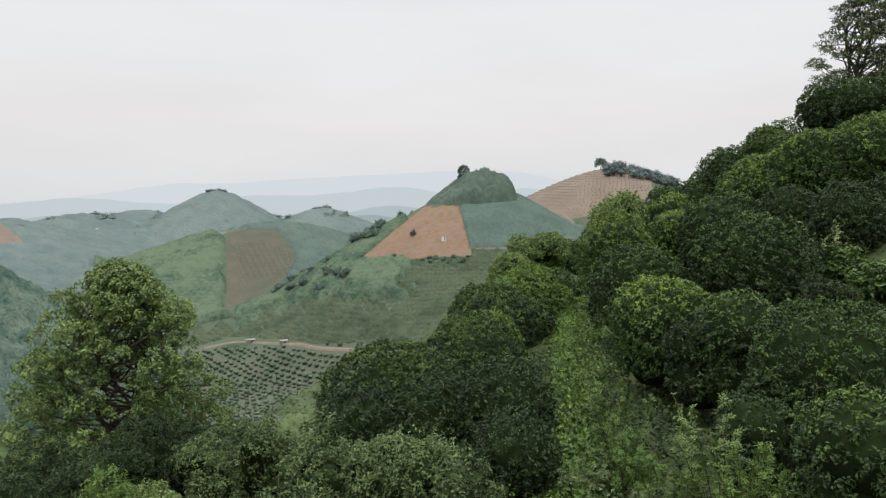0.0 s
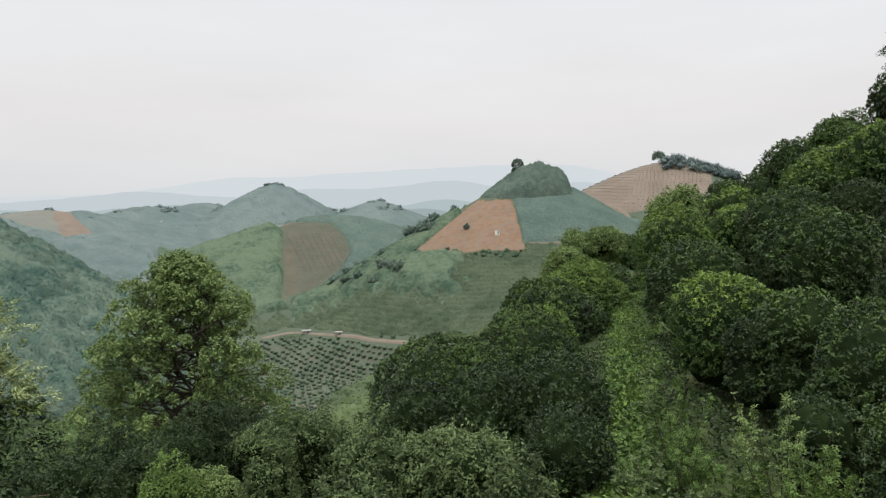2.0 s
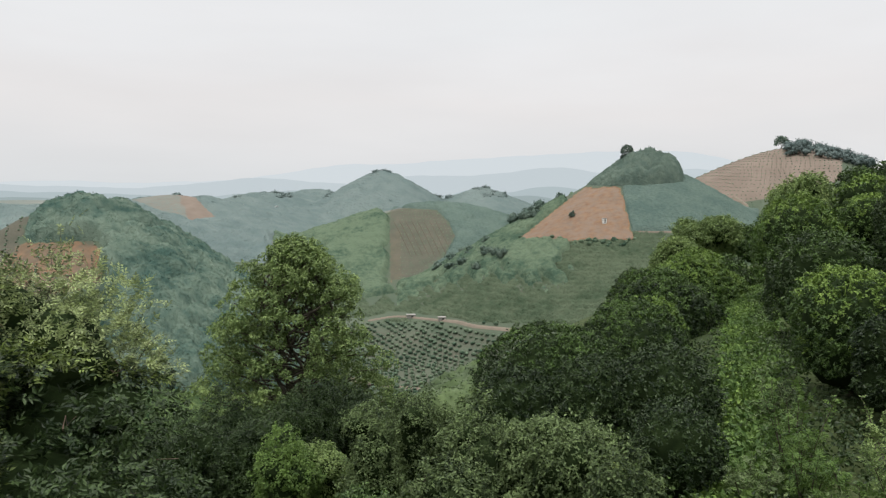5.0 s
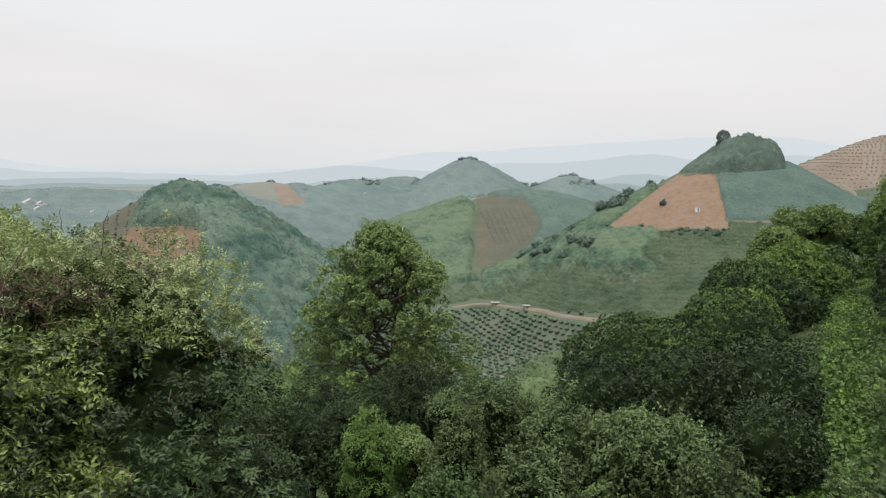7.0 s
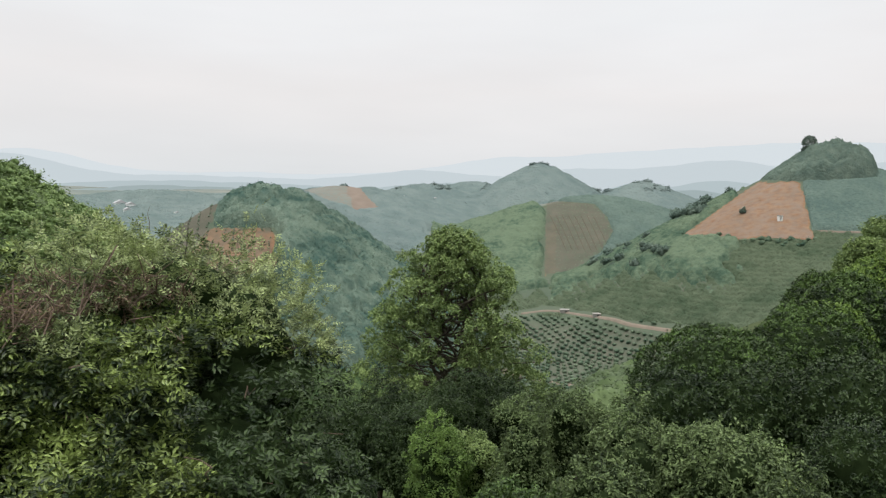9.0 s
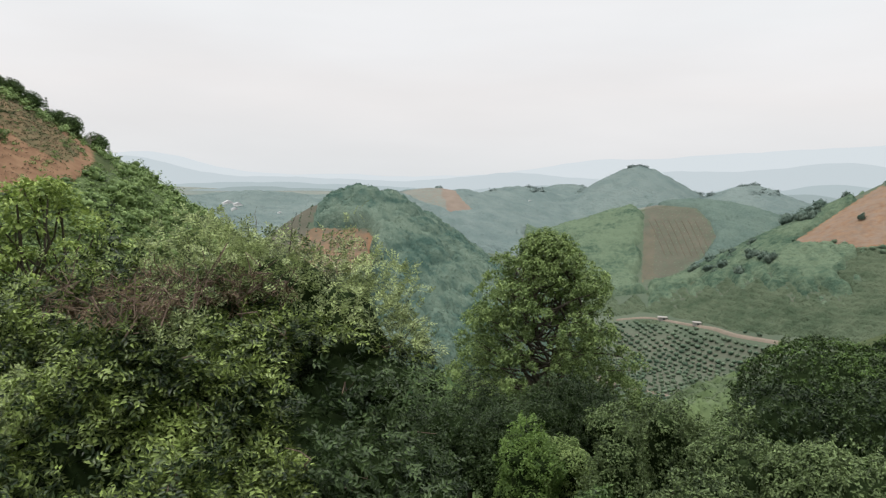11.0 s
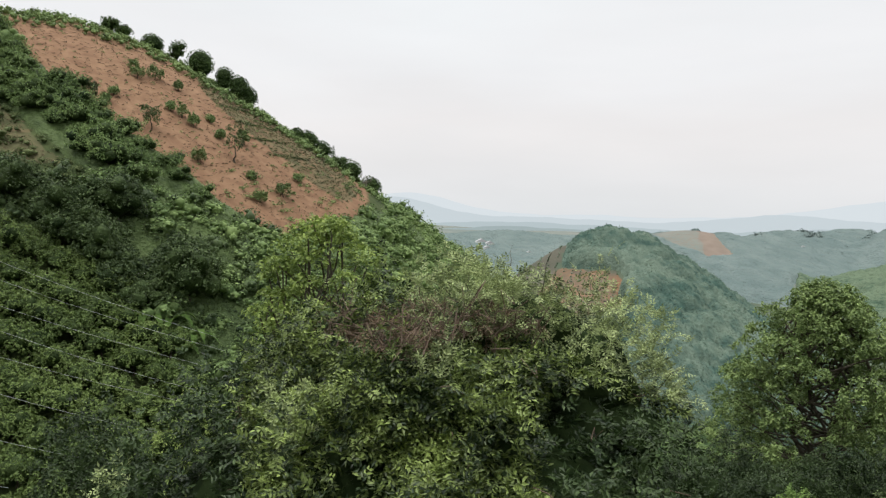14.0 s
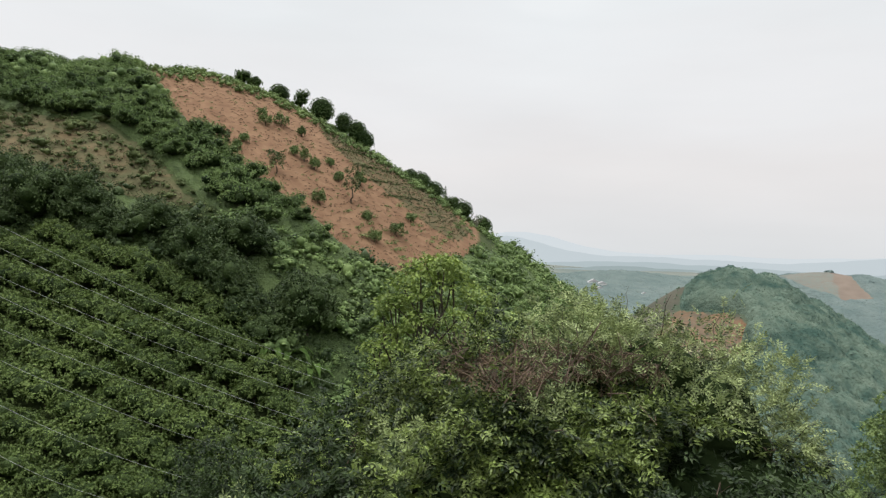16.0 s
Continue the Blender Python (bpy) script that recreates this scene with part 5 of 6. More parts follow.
grove("ridge_orchard", ridge, 4.2, 0.85, 130, 0.38, M_BIGHILL, "citrus trees along the big hill's ridge", seed=32)
belt = lambda az, el, d: (az > 72.5) & (el < np.interp(az, [72, 75.5, 78.7, 85, 91, 97], [-3.8, -3.0, -1.7, -0.7, 1.7, 2.8])) & ~low_field(az, el, d) & (el > -9) & (d > 55)
cover = lambda az, el, d: ~low_field(az, el, d) & ~bare(az, el, d) & (el > -13) & ((az < CLEAR_EDGE(el)) | (el < CLEAR_LOW(az)) | (el > 8.6)) & ((az < 62) & (el < 0.2) | (az >= 62) & (el < np.interp(az, [62, 66, 70, 73, 76, 79, 82, 85, 90], [2.0, 4.4, 7.0, 8.6, 10.2, 11.2, 11.8, 12.0, 11.4])))
canopy("hill_cover", (50, 108, 42, 172), 0.55, 1.3, 1.6, 0.26, M_COVER, "dark undergrowth over the slope", cover, 38, "undergrowth", blades=4.0)
grove("belt_undergrowth", scatter((64, 108, 40, 132), 2.2, g, lambda az, el, d: (el < np.interp(az, [64, 72, 78.7, 84, 88, 91, 97], [-2.6, -0.9, 0.7, 1.5, 2.8, 4.0, 4.9])) & ~low_field(az, el, d) & ~bare(az, el, d) & (el > -12)), 3.4, 0.8, 90, 0.3, M_BELT, "low bushes under the belt of dark trees", "bushes", 39, side=3, inner=0.58)
grove("lower_scrub", scatter((50, 84, 40, 152), 2.0, g, lambda az, el, d: (az < PLOT_EDGE(el) + 9) & ((az < PLOT_EDGE(el) + 3) | ~belt(az, el, d)) & ~bare(az, el, d) & (el < np.interp(az, [52, 58, 61, 66, 72, 76, 84], [0.0, 0.2, -0.9, -2.6, -1.0, 1.0, 1.6])) & ~low_field(az, el, d) & (d > 40)), 3.6, 0.8, 150, 0.36, M_BIGHILL, "mixed green scrub on the lower slope", "scrub", 35, shrink=(0.6, 1.4), inner=0.6, sink=0.15, side=4)
belt_pts = scatter((71, 108, 56, 132), 2.9, g, belt)
hill_trees("dark_tree", belt_pts[::2], 6.4, 0.95, 1100, 0.46, M_BELT, 3, "tall dark broadleaf tree in a belt across the slope", "belt of dark trees", 540)
hill_trees("dark_tree", belt_pts[1::2], 4.6, 0.85, 620, 0.44, M_BELT, 3, "lower bushy tree in a belt across the slope", "belt of dark trees", 541)
clearing = lambda az, el, d: (az > CLEAR_EDGE(el)) & (el > CLEAR_LOW(az) - 0.3) & (el < 9.2)
wood("clearing_bushes", scatter((80, 108, 85, 156), 1.5, g, clearing), 0.75, 0.7, 44, 0.18, M_OLIVE, "small bushes and rough grass in a clearing", "bushes", 34, heart=(0.3, 0.6))
grove("clearing_scrub", scatter((80, 108, 85, 156), 2.8, g, lambda az, el, d: clearing(az, el, d) & (wave(az * 2.4, el * 3.0, 1.6, 0.5) > -0.1)), 2.7, 0.7, 90, 0.26, M_OLIVE, "olive green bushes spreading over a clearing", "scrub", 52, shrink=(0.5, 1.4), inner=0.6, sink=0.15, side=4)
grove("edge_hedge", scatter((53, 92, 138, 172), 1.55, g, lambda az, el, d: el > np.interp(az, [53, 57, 60, 63, 66, 69, 72, 75, 78, 81, 84, 90], [-4.5, -2.3, -0.1, 2.2, 4.4, 6.6, 8.4, 10.0, 11.2, 12.0, 12.3, 11.4])), 2.0, 0.75, 36, 0.28, M_BIGHILL, "low hedge and bushes along the hill's edge", "hedge", 36, shrink=(0.5, 1.35), inner=0.6, sink=0.15, side=3)

SKYLINE = [(77.2, 12.8, 4.3, 1), (75.5, 12.6, 3.7, 0), (73.8, 12.1, 5.6, 1), (72.0, 10.9, 3.4, 1), (70.9, 10.4, 4.4, 1), (70.2, 9.6, 3.8, 1), (66.4, 6.5, 3.0, 1), (65.5, 6.2, 4.4, 1), (64.4, 5.5, 4.2, 1), (62.9, 4.2, 3.4, 0), (62.0, 3.8, 4.7, 1),
           (60.3, 2.0, 4.4, 1), (80.1, 13.4, 4.0, 0), (79.2, 13.2, 3.6, 0), (57.2, 0.6, 4.0, 0)]


def crest(az):
    """The distance at which the big hill's edge stands against the sky."""
    d = np.arange(90, 200, 1.0)
    x, y = plan(az, d)
    return float(d[np.argmax(height(x, y) / d)])


for i, (az, el, w, dome) in enumerate(SKYLINE):
    dc = crest(az)
    crowned("ridge_tree", ground_at(az, dc), max(rise(dc, el), ground_at(az, dc)[2] + w * 0.78), w, M_DOME, "dark round tree on the hill's edge" if dome else "dark loose tree on the hill's edge", "tree", 700 + i, 520, 7, 0.22, 0.13, "dome" if dome else "loose", "trees along the hill's edge")
SAPLINGS = [(71.14, 4.6, 3.6, 6.2), (77.24, 6.7, 2.6, 3.8), (81.37, 8.3, 1.9, 3.2), (75.05, 7.7, 1.5, 2.2), (74.24, 7.1, 1.4, 1.8), (75.34, 9.7, 1.2, 1.6), (76.97, 10.4, 2.6, 2.0), (78.2, 10.4, 2.2, 1.8), (75.9, 8.2, 1.2, 1.5), (79.81, 8.9, 1.4, 1.3),
            (73.84, 4.4, 2.0, 1.8), (70.52, 6.0, 1.8, 2.4), (72.25, 6.3, 1.4, 1.5), (67.36, 1.9, 2.2, 1.8), (80.34, 8.5, 1.2, 1.3), (78.53, 11.0, 1.6, 1.4), (69.14, 1.5, 2.0, 1.6), (72.96, 7.5, 1.2, 1.3), (69.8, 3.2, 1.2, 1.2), (66.2, 3.2, 1.6, 1.3)]
for i, (az, el, w, h) in enumerate(SAPLINGS):
    d = meet(az, el - 0.9, 70)
    x, y, z = ground_at(az, d)
    crowned("sapling", (x, y, z), z + h, w, M_BIGHILL if i > 2 else M_BELT, "small lone tree on bare red soil", "tree", 800 + i, 130, 6, 0.32, 0.22, "loose", "small trees on the red soil", inside=False)
wood("soil_seedlings", scatter((62, 87, 80, 170), 2.1, g, lambda az, el, d: (red_slope(az, el, d) > 0.4) & (wave(az * 3, el * 3, 2.0, 0.7) > -0.4)), 0.3, 0.9, 14, 0.16, M_BIGHILL, "seedlings and tufts on red soil", "plants", 37, heart=(0.15, 0.3))


wood("slope_tufts", scatter((60.5, 72, 80, 172), 1.7, g, lambda az, el, d: (red_slope(az, el, d) > 0.4) & (wave(az * 2.2, el * 2.2, 1.3, 0.4) + 0.25 * (2.0 - el) > 0.3)), 0.6, 0.75, 44, 0.17, M_BIGHILL, "green tufts and low bushes on red soil", "bushes", 49, heart=(0.2, 0.4))
strip = plots(DRY[:1])
wood("dry_grass_tufts", scatter((60, 82, 80, 176), 0.8, g, lambda az, el, d: strip(az, el, d)), 0.34, 0.7, 14, 0.16, M_COVER, "tufts of rough grass on red soil", "grass", 41, heart=None)


def ledge_points(a0, e0, a1, e1, gap):
    out = []
    for f in np.arange(0, 1, gap):
        az, el = a0 + (a1 - a0) * f, e0 + (e1 - e0) * f
        out.append(ground_at(az, meet(az, el, 80)))
    return np.array(out)


for k, row in enumerate(((71.1, 6.8, 67.9, 6.3), (70.2, 5.6, 67.0, 5.3), (72.4, 8.0, 69.6, 7.5), (68.6, 4.4, 65.4, 4.1))):
    wood("ledge_weeds", ledge_points(*row, 0.04), 0.36, 0.7, 26, 0.16, M_COVER, "weeds along a narrow terrace ledge", "weeds", 44 + k, heart=None)


def conifer(az, el, tall, width, seed):
    """A narrow spiky tree: tiers of drooping sprays round a straight stem."""
    rng = np.random.default_rng(seed)
    d = crest(az)
    x, y = plan(az, d)
    z = rise(d, el) - tall
    ob = thing("conifer", (x, y, z), "narrow spiky conifer on the hill's edge", "tree")
    part("trunk", limb((0, 0, -1.0), (0, 0, tall * 0.97), 0.12, 0.02, rng, 0.01), M_BARK, ob)
    for k in range(8):
        f = 0.2 + 0.78 * k / 7
        n = int(150 * (1.1 - f))
        ang, r = rng.uniform(0, 6.28, n), width / 2 * (1.08 - f) * rng.uniform(0.2, 1.0, n) ** 0.6
        P = np.stack([r * np.cos(ang), r * np.sin(ang), tall * f - 0.35 * r + rng.normal(size=n) * 0.05], 1)
        part("tier", leaves(P, unit(np.stack([np.cos(ang), np.sin(ang), 0 * ang + 0.6], 1)), 0.34, 0.13, rng, 0.3, 0.4, 0.3), M_DOME, ob)


def bare_tree(az, el, tall, seed):
    """A leafless tree: a stem with forked twigs."""
    rng = np.random.default_rng(seed)
    d = crest(az) - 3
    x, y = plan(az, d)
    ob = thing("bare_tree", (x, y, rise(d, el) - tall), "leafless grey tree on the hill's edge", "tree")
    part("trunk", limb((0, 0, -1.0), (0.1, 0.1, tall * 0.75), 0.09, 0.04, rng, 0.04), M_TWIG, ob)
    for k in range(11):
        s = np.array([0.05, 0.05, tall * rng.uniform(0.3, 0.74)])
        e = s + np.array([rng.normal() * 0.7, rng.normal() * 0.7, tall * rng.uniform(0.2, 0.34)])
        part("limb", limb(s, e, 0.035, 0.012, rng, 0.08), M_TWIG, ob)
        part("twig", joined([limb(s + (e - s) * f, s + (e - s) * f + [rng.normal() * 0.4, rng.normal() * 0.4, rng.uniform(0.3, 0.8)], 0.014, 0.006, rng, 0.08) for f in (0.4, 0.6, 0.8)]), M_TWIG, ob)["kind"] = "stuff"


def flowering_shrub(az, el, d, width, seed):
    rng = np.random.default_rng(seed)
    ob = crowned("flowering_shrub", ground_at(az, d), rise(d, el), width, M_BELT, "dark shrub dotted with small white blossoms", "shrub", seed, 200, 8, 0.24, 0.2, "loose")
    h = rise(d, el) - ground_at(az, d)[2]
    u = unit(rng.normal(size=(130, 3)))
    P = u * [width * 0.42, width * 0.42, h * 0.42] + [0, 0, h * 0.55]
    part("blossom", leaves(P, u, 0.16, 0.14, rng), M_BLOSSOM, ob, "small white blossoms")["kind"] = "stuff"


conifer(63.4, 5.4, 4.2, 2.0, 960)
bare_tree(60.7, 3.1, 5.0, 961)
bare_tree(61.0, 2.6, 4.0, 962)
flowering_shrub(78.9, -4.4, meet(78.9, -6.2), 3.2, 963)
flowering_shrub(77.8, -5.0, meet(77.8, -6.6), 2.8, 964)


wood("dry_weeds", scatter((62, 106, 80, 172), 1.05, g, lambda az, el, d: (red_slope(az, el, d) > 0.4) | (az > CLEAR_EDGE(el)) & (el > 2.6) & (el < 8.4) & (d > 90) & (d < 150)), 0.28, 0.6, 12, 0.15, M_DRY, "withered brown weeds on red soil", "weeds", 42, heart=None)
for i, (az, el, w, h) in enumerate(((3.45, -0.35, 4.0, 3.6), (4.1, -0.5, 2.6, 2.4), (2.5, -1.7, 2.0, 1.6))):
    x, y, z = ground_at(az, meet(az, el - 0.4, 180))
    crowned("field_tree", (x, y, z), z + h, w, M_WOOD_MID, "small lone tree on bare soil", "tree", 970 + i, 110, 6, 0.55, 0.3, "loose", "small trees on the bare plot", inside=False)


# ---- tracks, huts, houses ----
def track(name, knots, width, label, material=None):
    """A dirt track over the land through points given as bearing and slope angle."""
    pts = []
    for (a0, e0), (a1, e1) in zip(knots[:-1], knots[1:]):
        for f in np.linspace(0, 1, 14)[:-1]:
            az, el = a0 + (a1 - a0) * f, e0 + (e1 - e0) * f
            pts.append(plan(az, meet(az, el, 90)))
    p = np.array(pts)
    p = np.stack([np.convolve(np.pad(p[:, k], 4, "edge"), np.ones(9) / 9, "valid") for k in (0, 1)], 1)
    t = unit(np.gradient(p, axis=0))
    nrm = np.stack([-t[:, 1], t[:, 0]], 1)
    vs, n = [], len(p)
    for off in (-0.5, -0.17, 0.17, 0.5):
        q = p + nrm * width * off
        vs.append(np.stack([q[:, 0], q[:, 1], height(q[:, 0], q[:, 1]) + (0.35 if abs(off) < 0.4 else 0.05)], 1))
    tris = []
    for r in range(3):
        for k in range(n - 1):
            a, b, c, d = r * n + k, r * n + k + 1, (r + 1) * n + k + 1, (r + 1) * n + k
            tris += [(a, b, c), (a, c, d)]
    return tagged(new(name, mesh_of(name, np.concatenate(vs), np.array(tris), material or M_TRACK)), label, "road", kind="structure")


track("road_orchard", [(19.5, -10.85), (16.9, -10.4), (13.6, -10.75), (11.74, -10.9), (10.34, -11.28), (5.77, -11.55)], 1.6, "pale dirt track between orchard terraces")
track("road_valley", [(21.5, -15.4), (15.5, -16.3), (11.0, -16.8)], 2.4, "dirt road along the valley bottom")
track("road_plough", [(49.5, -8.3), (45.0, -7.6), (41.0, -6.8)], 2.0, "orange dirt track below a ploughed plot")
for k, az in enumerate((16.9, 16.4, 15.9, 15.4, 14.9, 14.4, 13.9, 13.4)):
    track("road_terrace_%d" % (k + 1), [(az + 0.3, -2.5), (az - 0.5, -4.0), (az - 1.3, -5.7)], 0.4, "thin pale footpath down a bare terraced strip", M_FOOTPATH)
track("road_far", [(33.2, -2.55), (31.4, -2.18), (30.5, -2.09), (28.2, -2.15), (24.1, -1.93)], 2.5, "pale track across far fields")
track("road_flank", [(48.96, -4.53), (47.6, -3.87), (46.0, -2.95)], 2.0, "pale dirt track up the wooded hill's flank")
track("road_ledge", [(-2.4, -3.25), (-4.5, -3.2), (-8.0, -3.1)], 1.1, "narrow pale track below the close-set orchard")
track("road_brown_hill", [(-9.6, -0.3), (-10.6, -0.9), (-10.9, -1.6)], 1.8, "pale track winding up beside the hill")


def box(w, l, h, z=0.0):
    v = np.array([[sx * w / 2, sy * l / 2, z + sz * h] for sz in (0, 1) for sy in (-1, 1) for sx in (-1, 1)], float)
    t = np.array([(0, 2, 1), (1, 2, 3), (4, 5, 6), (5, 7, 6), (0, 1, 4), (1, 5, 4), (2, 6, 3), (3, 6, 7), (0, 4, 2), (2, 4, 6), (1, 3, 5), (3, 7, 5)])
    return v, t


def gable(w, l, z, rise_):
    w, l = w / 2 + 0.25, l / 2 + 0.25
    v = np.array([[-w, -l, z], [w, -l, z], [w, l, z], [-w, l, z], [0, -l, z + rise_], [0, l, z + rise_]], float)
    return v, np.array([(0, 1, 4), (2, 3, 5), (1, 2, 5), (1, 5, 4), (3, 0, 4), (3, 4, 5), (0, 2, 1), (0, 3, 2)])


def moved(vt, x, y, z=0.0):
    return vt[0] + [x, y, z], vt[1]


def hut(name, az, el, w, l, h, label, category, d0=100, wall=None, roof=True, windows=2):
    d = meet(az, el, d0)
    x, y, z = ground_at(az, d)
    ob = thing(name, (x, y, z - 0.3), label, category)
    ob.rotation_euler = (0, 0, radians(az + 12))
    part("wall", box(w, l, h + 0.3), wall or M_WHITE, ob)
    part("roof", gable(w, l, h + 0.3, 0.28 * w) if roof else box(w + 0.3, l + 0.3, 0.18, h + 0.3), M_ROOF if roof else M_STONE, ob)
    part("door", moved(box(min(0.9, w * 0.25), 0.06, min(1.9, h * 0.8)), w * 0.1, -l / 2 - 0.02, 0.3), M_DOOR, ob)
    for k in range(windows):
        part("window", moved(box(0.8, 0.06, 0.7), -w * 0.3 + k * w * 0.6, -l / 2 - 0.02, h * 0.55), M_DOOR, ob)
    return ob


hut("field_hut", -0.08, -2.5, 1.6, 1.6, 1.7, "small white field hut on bare red soil", "hut", roof=False, windows=0)
hut("stone_shed", 15.7, -10.5, 3.2, 2.0, 0.9, "low pale stone shed beside the dirt track", "shed", wall=M_STONE, roof=False, windows=0)
hut("stone_shed", 13.1, -10.7, 2.6, 2.0, 0.9, "low pale stone shed beside the dirt track", "shed", wall=M_STONE, roof=False, windows=0)
hut("stone_shed", 11.6, -16.6, 2.6, 2.0, 1.8, "small pale shed by the valley road", "shed", wall=M_STONE, roof=False, windows=0)
for az, el, w, l, h in ((51.0, -2.3, 9, 6, 3.2), (50.3, -2.4, 7, 5, 3), (50.5, -2.75, 6, 4, 2.6), (47.0, -2.95, 4, 3, 2.2), (29.2, -1.55, 3.5, 3, 2.4), (26.6, -1.6, 3, 3, 2.2)):
    hut("farmhouse", az, el, w, l, h, "distant white farmhouse with a grey gabled roof", "house", 350)


# ---- cables over the low orchard ----
def cable(az0, el0, az1, el1, d0, d1):
    a, b = np.array([*plan(az0, d0), rise(d0, el0)]), np.array([*plan(az1, d1), rise(d1, el1)])
    pts = [a + (b - a) * f - [0, 0, 0.35 * math.sin(math.pi * f)] for f in np.linspace(0, 1, 14)]
    v, t = tube(pts, [0.006] * 14, 5)
    tagged(new("power_cable", mesh_of("power_cable", v, t, M_CABLE)), "thin grey cable strung over the orchard", "cable", "cables over the orchard")


# ---- banana plants ----
def banana(az, el, d, h, seed):
    rng = np.random.default_rng(seed)
    x, y, z = ground_at(az, d)
    ob = thing("banana_plant", (x, y, z), "banana plant with long arching green leaves", "plant", "banana plants in the hollow")
    H = rise(d, el) - z
    part("stem", limb((0, 0, -0.2), (0, 0, H - h * 0.55), 0.16, 0.10, rng), M_ORCH, ob)
    for k in range(8):
        a = k * 2.4 + rng.uniform(0, 0.6)
        o, up = np.array([math.cos(a), math.sin(a), 0]), rng.uniform(0.5, 1.3)
        s = np.array([-o[1], o[0], 0])
        vs, ts, n = [], [], 9
        for i in range(n):
            f = i / (n - 1)
            c = o * h * 0.75 * f + np.array([0, 0, H - h * 0.6 + h * (up * f - (0.35 + up * 0.75) * f * f)])
            w = h * 0.11 * math.sin(math.pi * min(1, f * 0.93 + 0.07)) ** 0.7
            vs += [c + s * w + [0, 0, w * 0.5], c, c - s * w + [0, 0, w * 0.5]]
        for i in range(n - 1):
            q = i * 3
            ts += [(q, q + 1, q + 4), (q, q + 4, q + 3), (q + 1, q + 2, q + 5), (q + 1, q + 5, q + 4)]
        part("leaf", (np.array(vs), np.array(ts)), M_BANANA, ob)


for i, (az, el, d, h) in enumerate(((77.3, -7.0, 42, 2.3), (75.6, -7.2, 41, 2.2), (73.9, -8.6, 38, 2.0), (76.6, -8.4, 39, 1.8), (74.8, -9.4, 37, 1.7))):
    banana(az, el, meet(az, el - 2.2), h * 1.75, 900 + i)

for row in ((99, 2.2, 72.5, -10.0, 30, 30), (99, 0.6, 71.5, -11.2, 30, 30), (99, -1.4, 70.5, -13.0, 30, 30), (99, -2.6, 72.0, -14.6, 29, 29), (99, -4.9, 73.0, -15.3, 29, 29), (99, -6.8, 76.5, -17.0, 28, 28), (99, -9.6, 81.0, -18.5, 28, 28), (99, -12.6, 86.5, -19.5, 28, 28)):
    cable(*row)


# ---- grass on the track ----
def track_grass():
    rng = np.random.default_rng(61)
    n = 26000
    d = rng.uniform(9, 66, n) ** 1.0
    az = -11.2 + rng.normal(size=n) * (34 / d)
    x, y = -d * np.sin(np.radians(az)), d * np.cos(np.radians(az))
    z = height(x, y)
    P = np.stack([x, y, z + rng.uniform(0, 0.35, n)], 1)
    N = np.tile([0.0, 0.0, 1.0], (n, 1))
    v = leaves(P, N, 0.22, 0.12, rng, 0.7, -0.3)
    tagged(new("track_grass", mesh_of("track_grass", *v, M_GRASS)), "lush low grass and weeds on the track", "grass", kind="stuff")
    m = 13000
    d = np.sqrt(rng.uniform(8.0 ** 2, 60.0 ** 2, m))
    az = rng.uniform(-46, 62, m)
    x, y = -d * np.sin(np.radians(az)), d * np.cos(np.radians(az))
    tuft = np.abs(wave(x, y, 0.9, 1.3)) * 0.35
    P = np.stack([x, y, height(x, y) + tuft * rng.uniform(0.2, 1.2, m)], 1)
    v = leaves(P, np.tile([0.0, 0.0, 1.0], (m, 1)), 0.24, 0.13, rng, 0.7, -0.2)
    tagged(new("slope_weeds", mesh_of("slope_weeds", *v, M_DOME_DARK)), "weeds and undergrowth covering the near slope", "undergrowth", kind="stuff")


track_grass()


# ---- undergrowth by the track ----
def shoot_shrub(az, d, tall, n, material, seed, label):
    """A thin shrub: upright and arching shoots with leaves all along them."""
    rng = np.random.default_rng(seed)
    x, y, z = ground_at(az, d)
    ob = thing("shoot_shrub", (x, y, z), label, "shrub", "thin shrubs by the track")
    C, N = [], []
    for k in range(n):
        a = k * 2.4 + rng.uniform(0, 1)
        lean = rng.uniform(0.1, 0.7)
        h = tall * rng.uniform(0.55, 1.05)
        f = np.linspace(0, 1, 7)[:, None]
        foot = np.array([math.cos(a), math.sin(a), 0]) * 0.25 * rng.random()
        pts = foot + f * np.array([math.cos(a) * lean * h * 0.6, math.sin(a) * lean * h * 0.6, h]) - f ** 2 * [0, 0, lean * h * 0.35]
        part("shoot", tube(pts, np.linspace(0.018, 0.004, 7), 5), M_BARK, ob)
        m = 46
        g_ = rng.uniform(0.12, 1.0, m)
        P = np.stack([np.interp(g_, f[:, 0], pts[:, i]) for i in range(3)], 1)
        C.append(P + rng.normal(size=(m, 3)) * 0.10 * (1.3 - g_)[:, None])
        u = rng.normal(size=(m, 3))
        u[:, 2] = np.abs(u[:, 2]) * 0.5
        N.append(unit(u))
    part("foliage", sprays(np.concatenate(C), np.concatenate(N), 2, 0.05, 0.085, 0.042, rng, 0.05), material, ob)


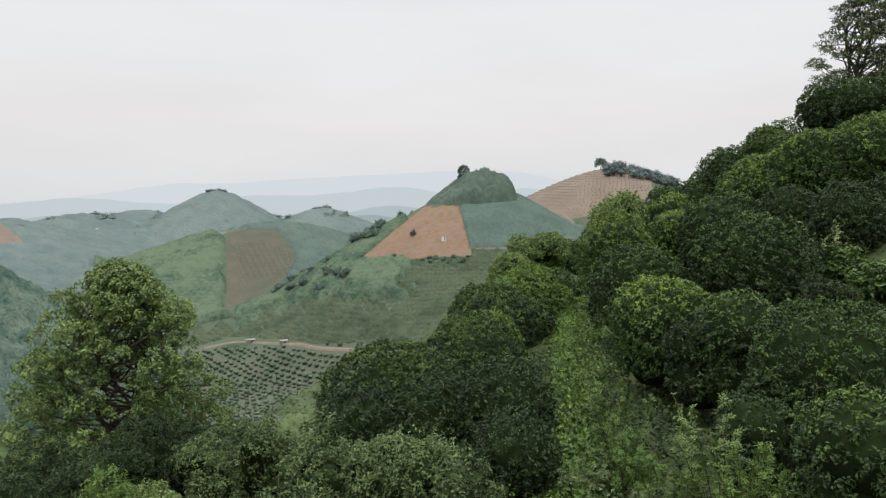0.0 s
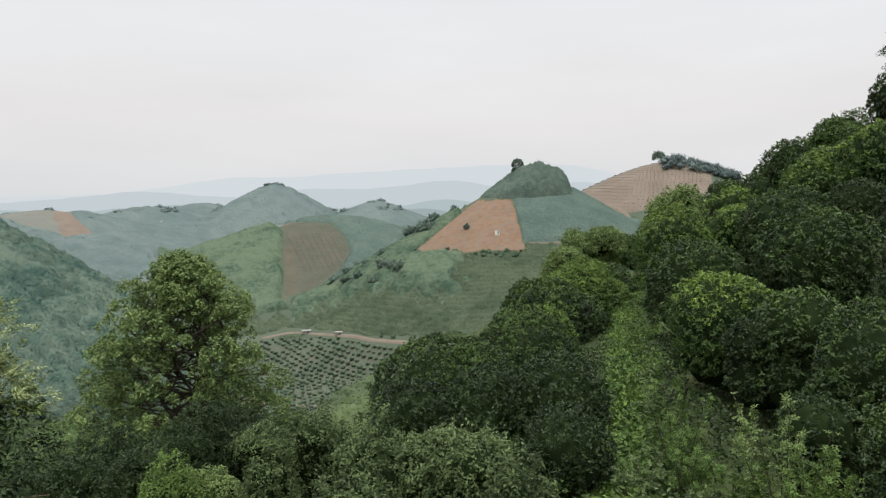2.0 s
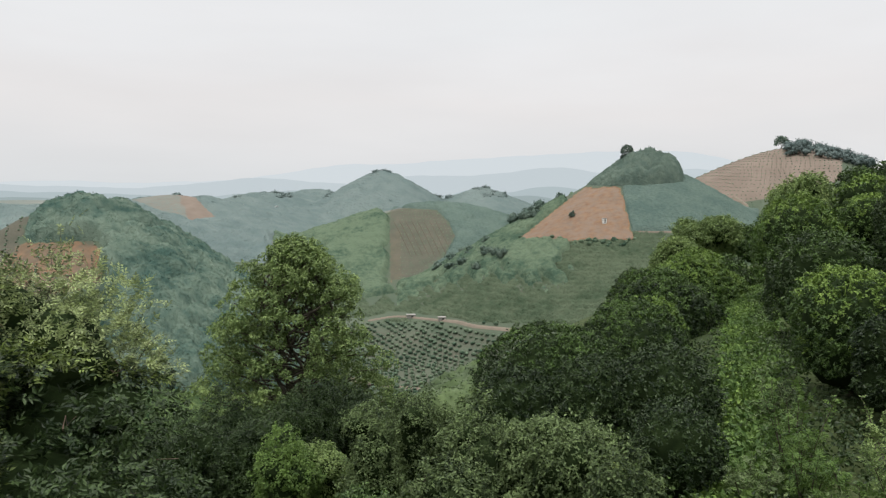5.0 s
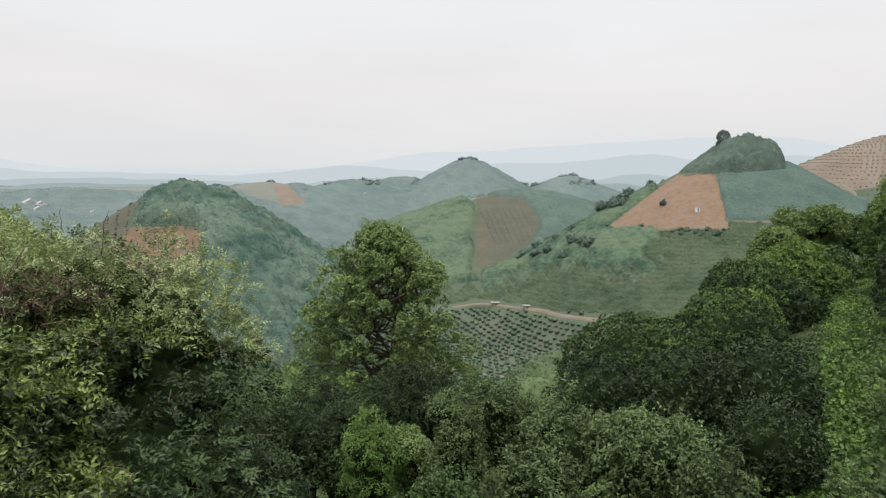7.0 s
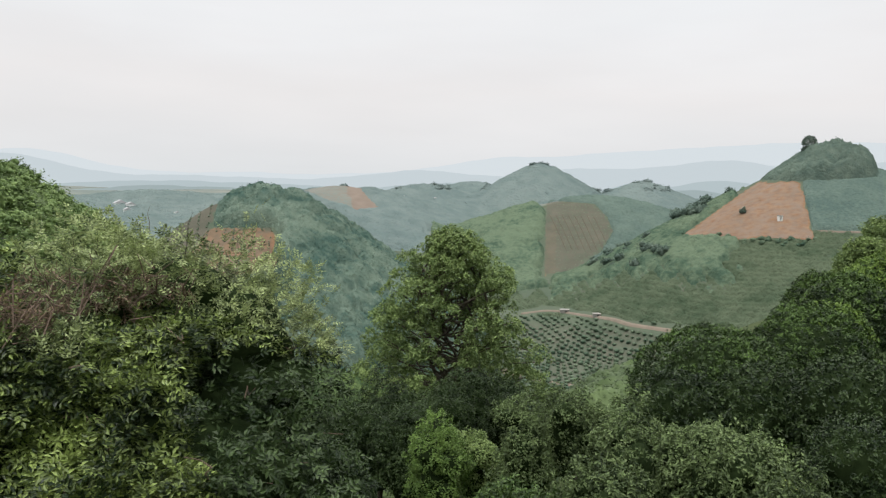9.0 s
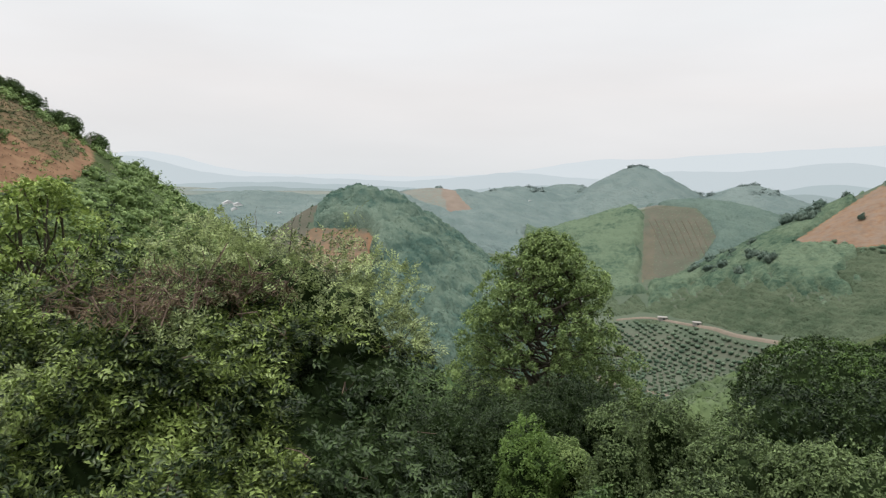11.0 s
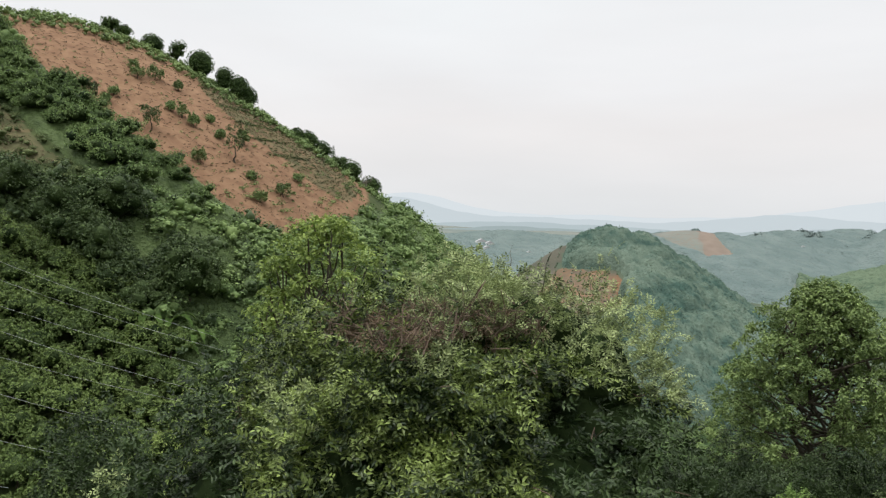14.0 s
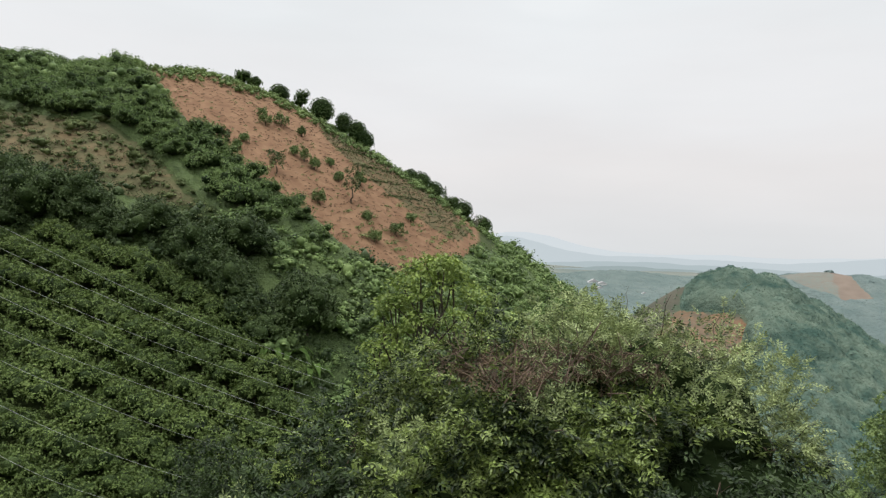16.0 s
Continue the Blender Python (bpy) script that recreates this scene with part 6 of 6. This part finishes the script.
for i, (az, d, tall, n, mat) in enumerate(((-14.6, 17.0, 2.4, 11, M_GRASS), (-15.6, 15.5, 1.9, 9, M_GRASS), (-19.2, 14.0, 2.0, 10, M_GRASS), (-22.3, 14.2, 3.1, 13, M_TREE), (-24.4, 13.2, 2.2, 12, M_GRASS),
                                           (-26.8, 13.0, 1.9, 10, M_GRASS), (-17.4, 13.0, 1.5, 9, M_SHRUB), (-21.0, 12.4, 1.6, 10, M_SHRUB), (-11.6, 15.5, 1.2, 7, M_SHRUB), (-29.0, 34.0, 3.6, 9, M_GREY),
                                           (-2.4, 13.4, 2.3, 9, M_VINE), (1.8, 14.5, 2.4, 8, M_GRASS), (-13.2, 21.0, 1.6, 8, M_SHRUB), (21.5, 15.0, 2.2, 9, M_VINE), (31.0, 15.0, 2.6, 10, M_GRASS))):
    shoot_shrub(az, d, tall, n, mat, 1200 + i, "thin upright shrub with pale green leaves along its shoots")
g2 = np.random.default_rng(71)
on_track = lambda az, d: np.abs(az + 11.3) < 40 / d
wood("undergrowth", scatter((-44, -6, 9, 34), 0.85, g2, lambda az, el, d: ~on_track(az, d)), 0.5, 0.7, 70, 0.10, M_DOME_DARK, "dense low undergrowth under the round trees", "undergrowth", 61, heart=None)
wood("slope_undergrowth", scatter((-6, 46, 9, 34), 1.1, g2), 0.7, 0.9, 90, 0.11, M_DOME, "dense undergrowth on the slope", "undergrowth", 62, heart=None)
canopy("slope_scrub", (-5, 47, 30, 66), 0.33, 1.7, 1.7, 0.17, M_BELT, "green scrub on the slope below the viewpoint", lambda az, el, d: (az > 19) | (d < 42), 64, "scrub", blades=3.0)
wood("track_weeds", scatter((-20, -4, 9, 62), 0.6, g2, lambda az, el, d: on_track(az, d)), 0.3, 0.6, 26, 0.12, M_GRASS, "lush weeds growing on the track", "weeds", 63, heart=None)

beside_track = lambda side: lambda az, el, d: (side * (az + 11.3) * d > 2) & (side * (az + 11.3) * d < 52)
wood("track_tall_grass", scatter((-20, -4, 9, 60), 0.55, g2, beside_track(1)), 0.34, 0.75, 34, 0.11, M_TIPS, "lime green grass along the track", "grass", 65, heart=None)
wood("track_herbs", scatter((-22, -9, 9, 60), 0.75, g2, beside_track(-1)), 0.46, 0.8, 44, 0.10, M_SHRUB, "knee-high pale green herbs along the track", "plants", 66, heart=None)

crowned("summit_tree", ground_at(-1.7, 338), rise(338, 3.7), 5.4, M_HILLTOP, "single upright tree above the hilltop wood", "tree", 951, 620, 8, 0.5, 0.3, "dome", inside=False)
crowned("summit_tree", ground_at(-12.8, 428), rise(428, 4.1), 7.0, M_WOOD_MID, "round tree on the brown hill's summit", "tree", 952, 150, 7, 1.0, 0.6, "loose", inside=False)
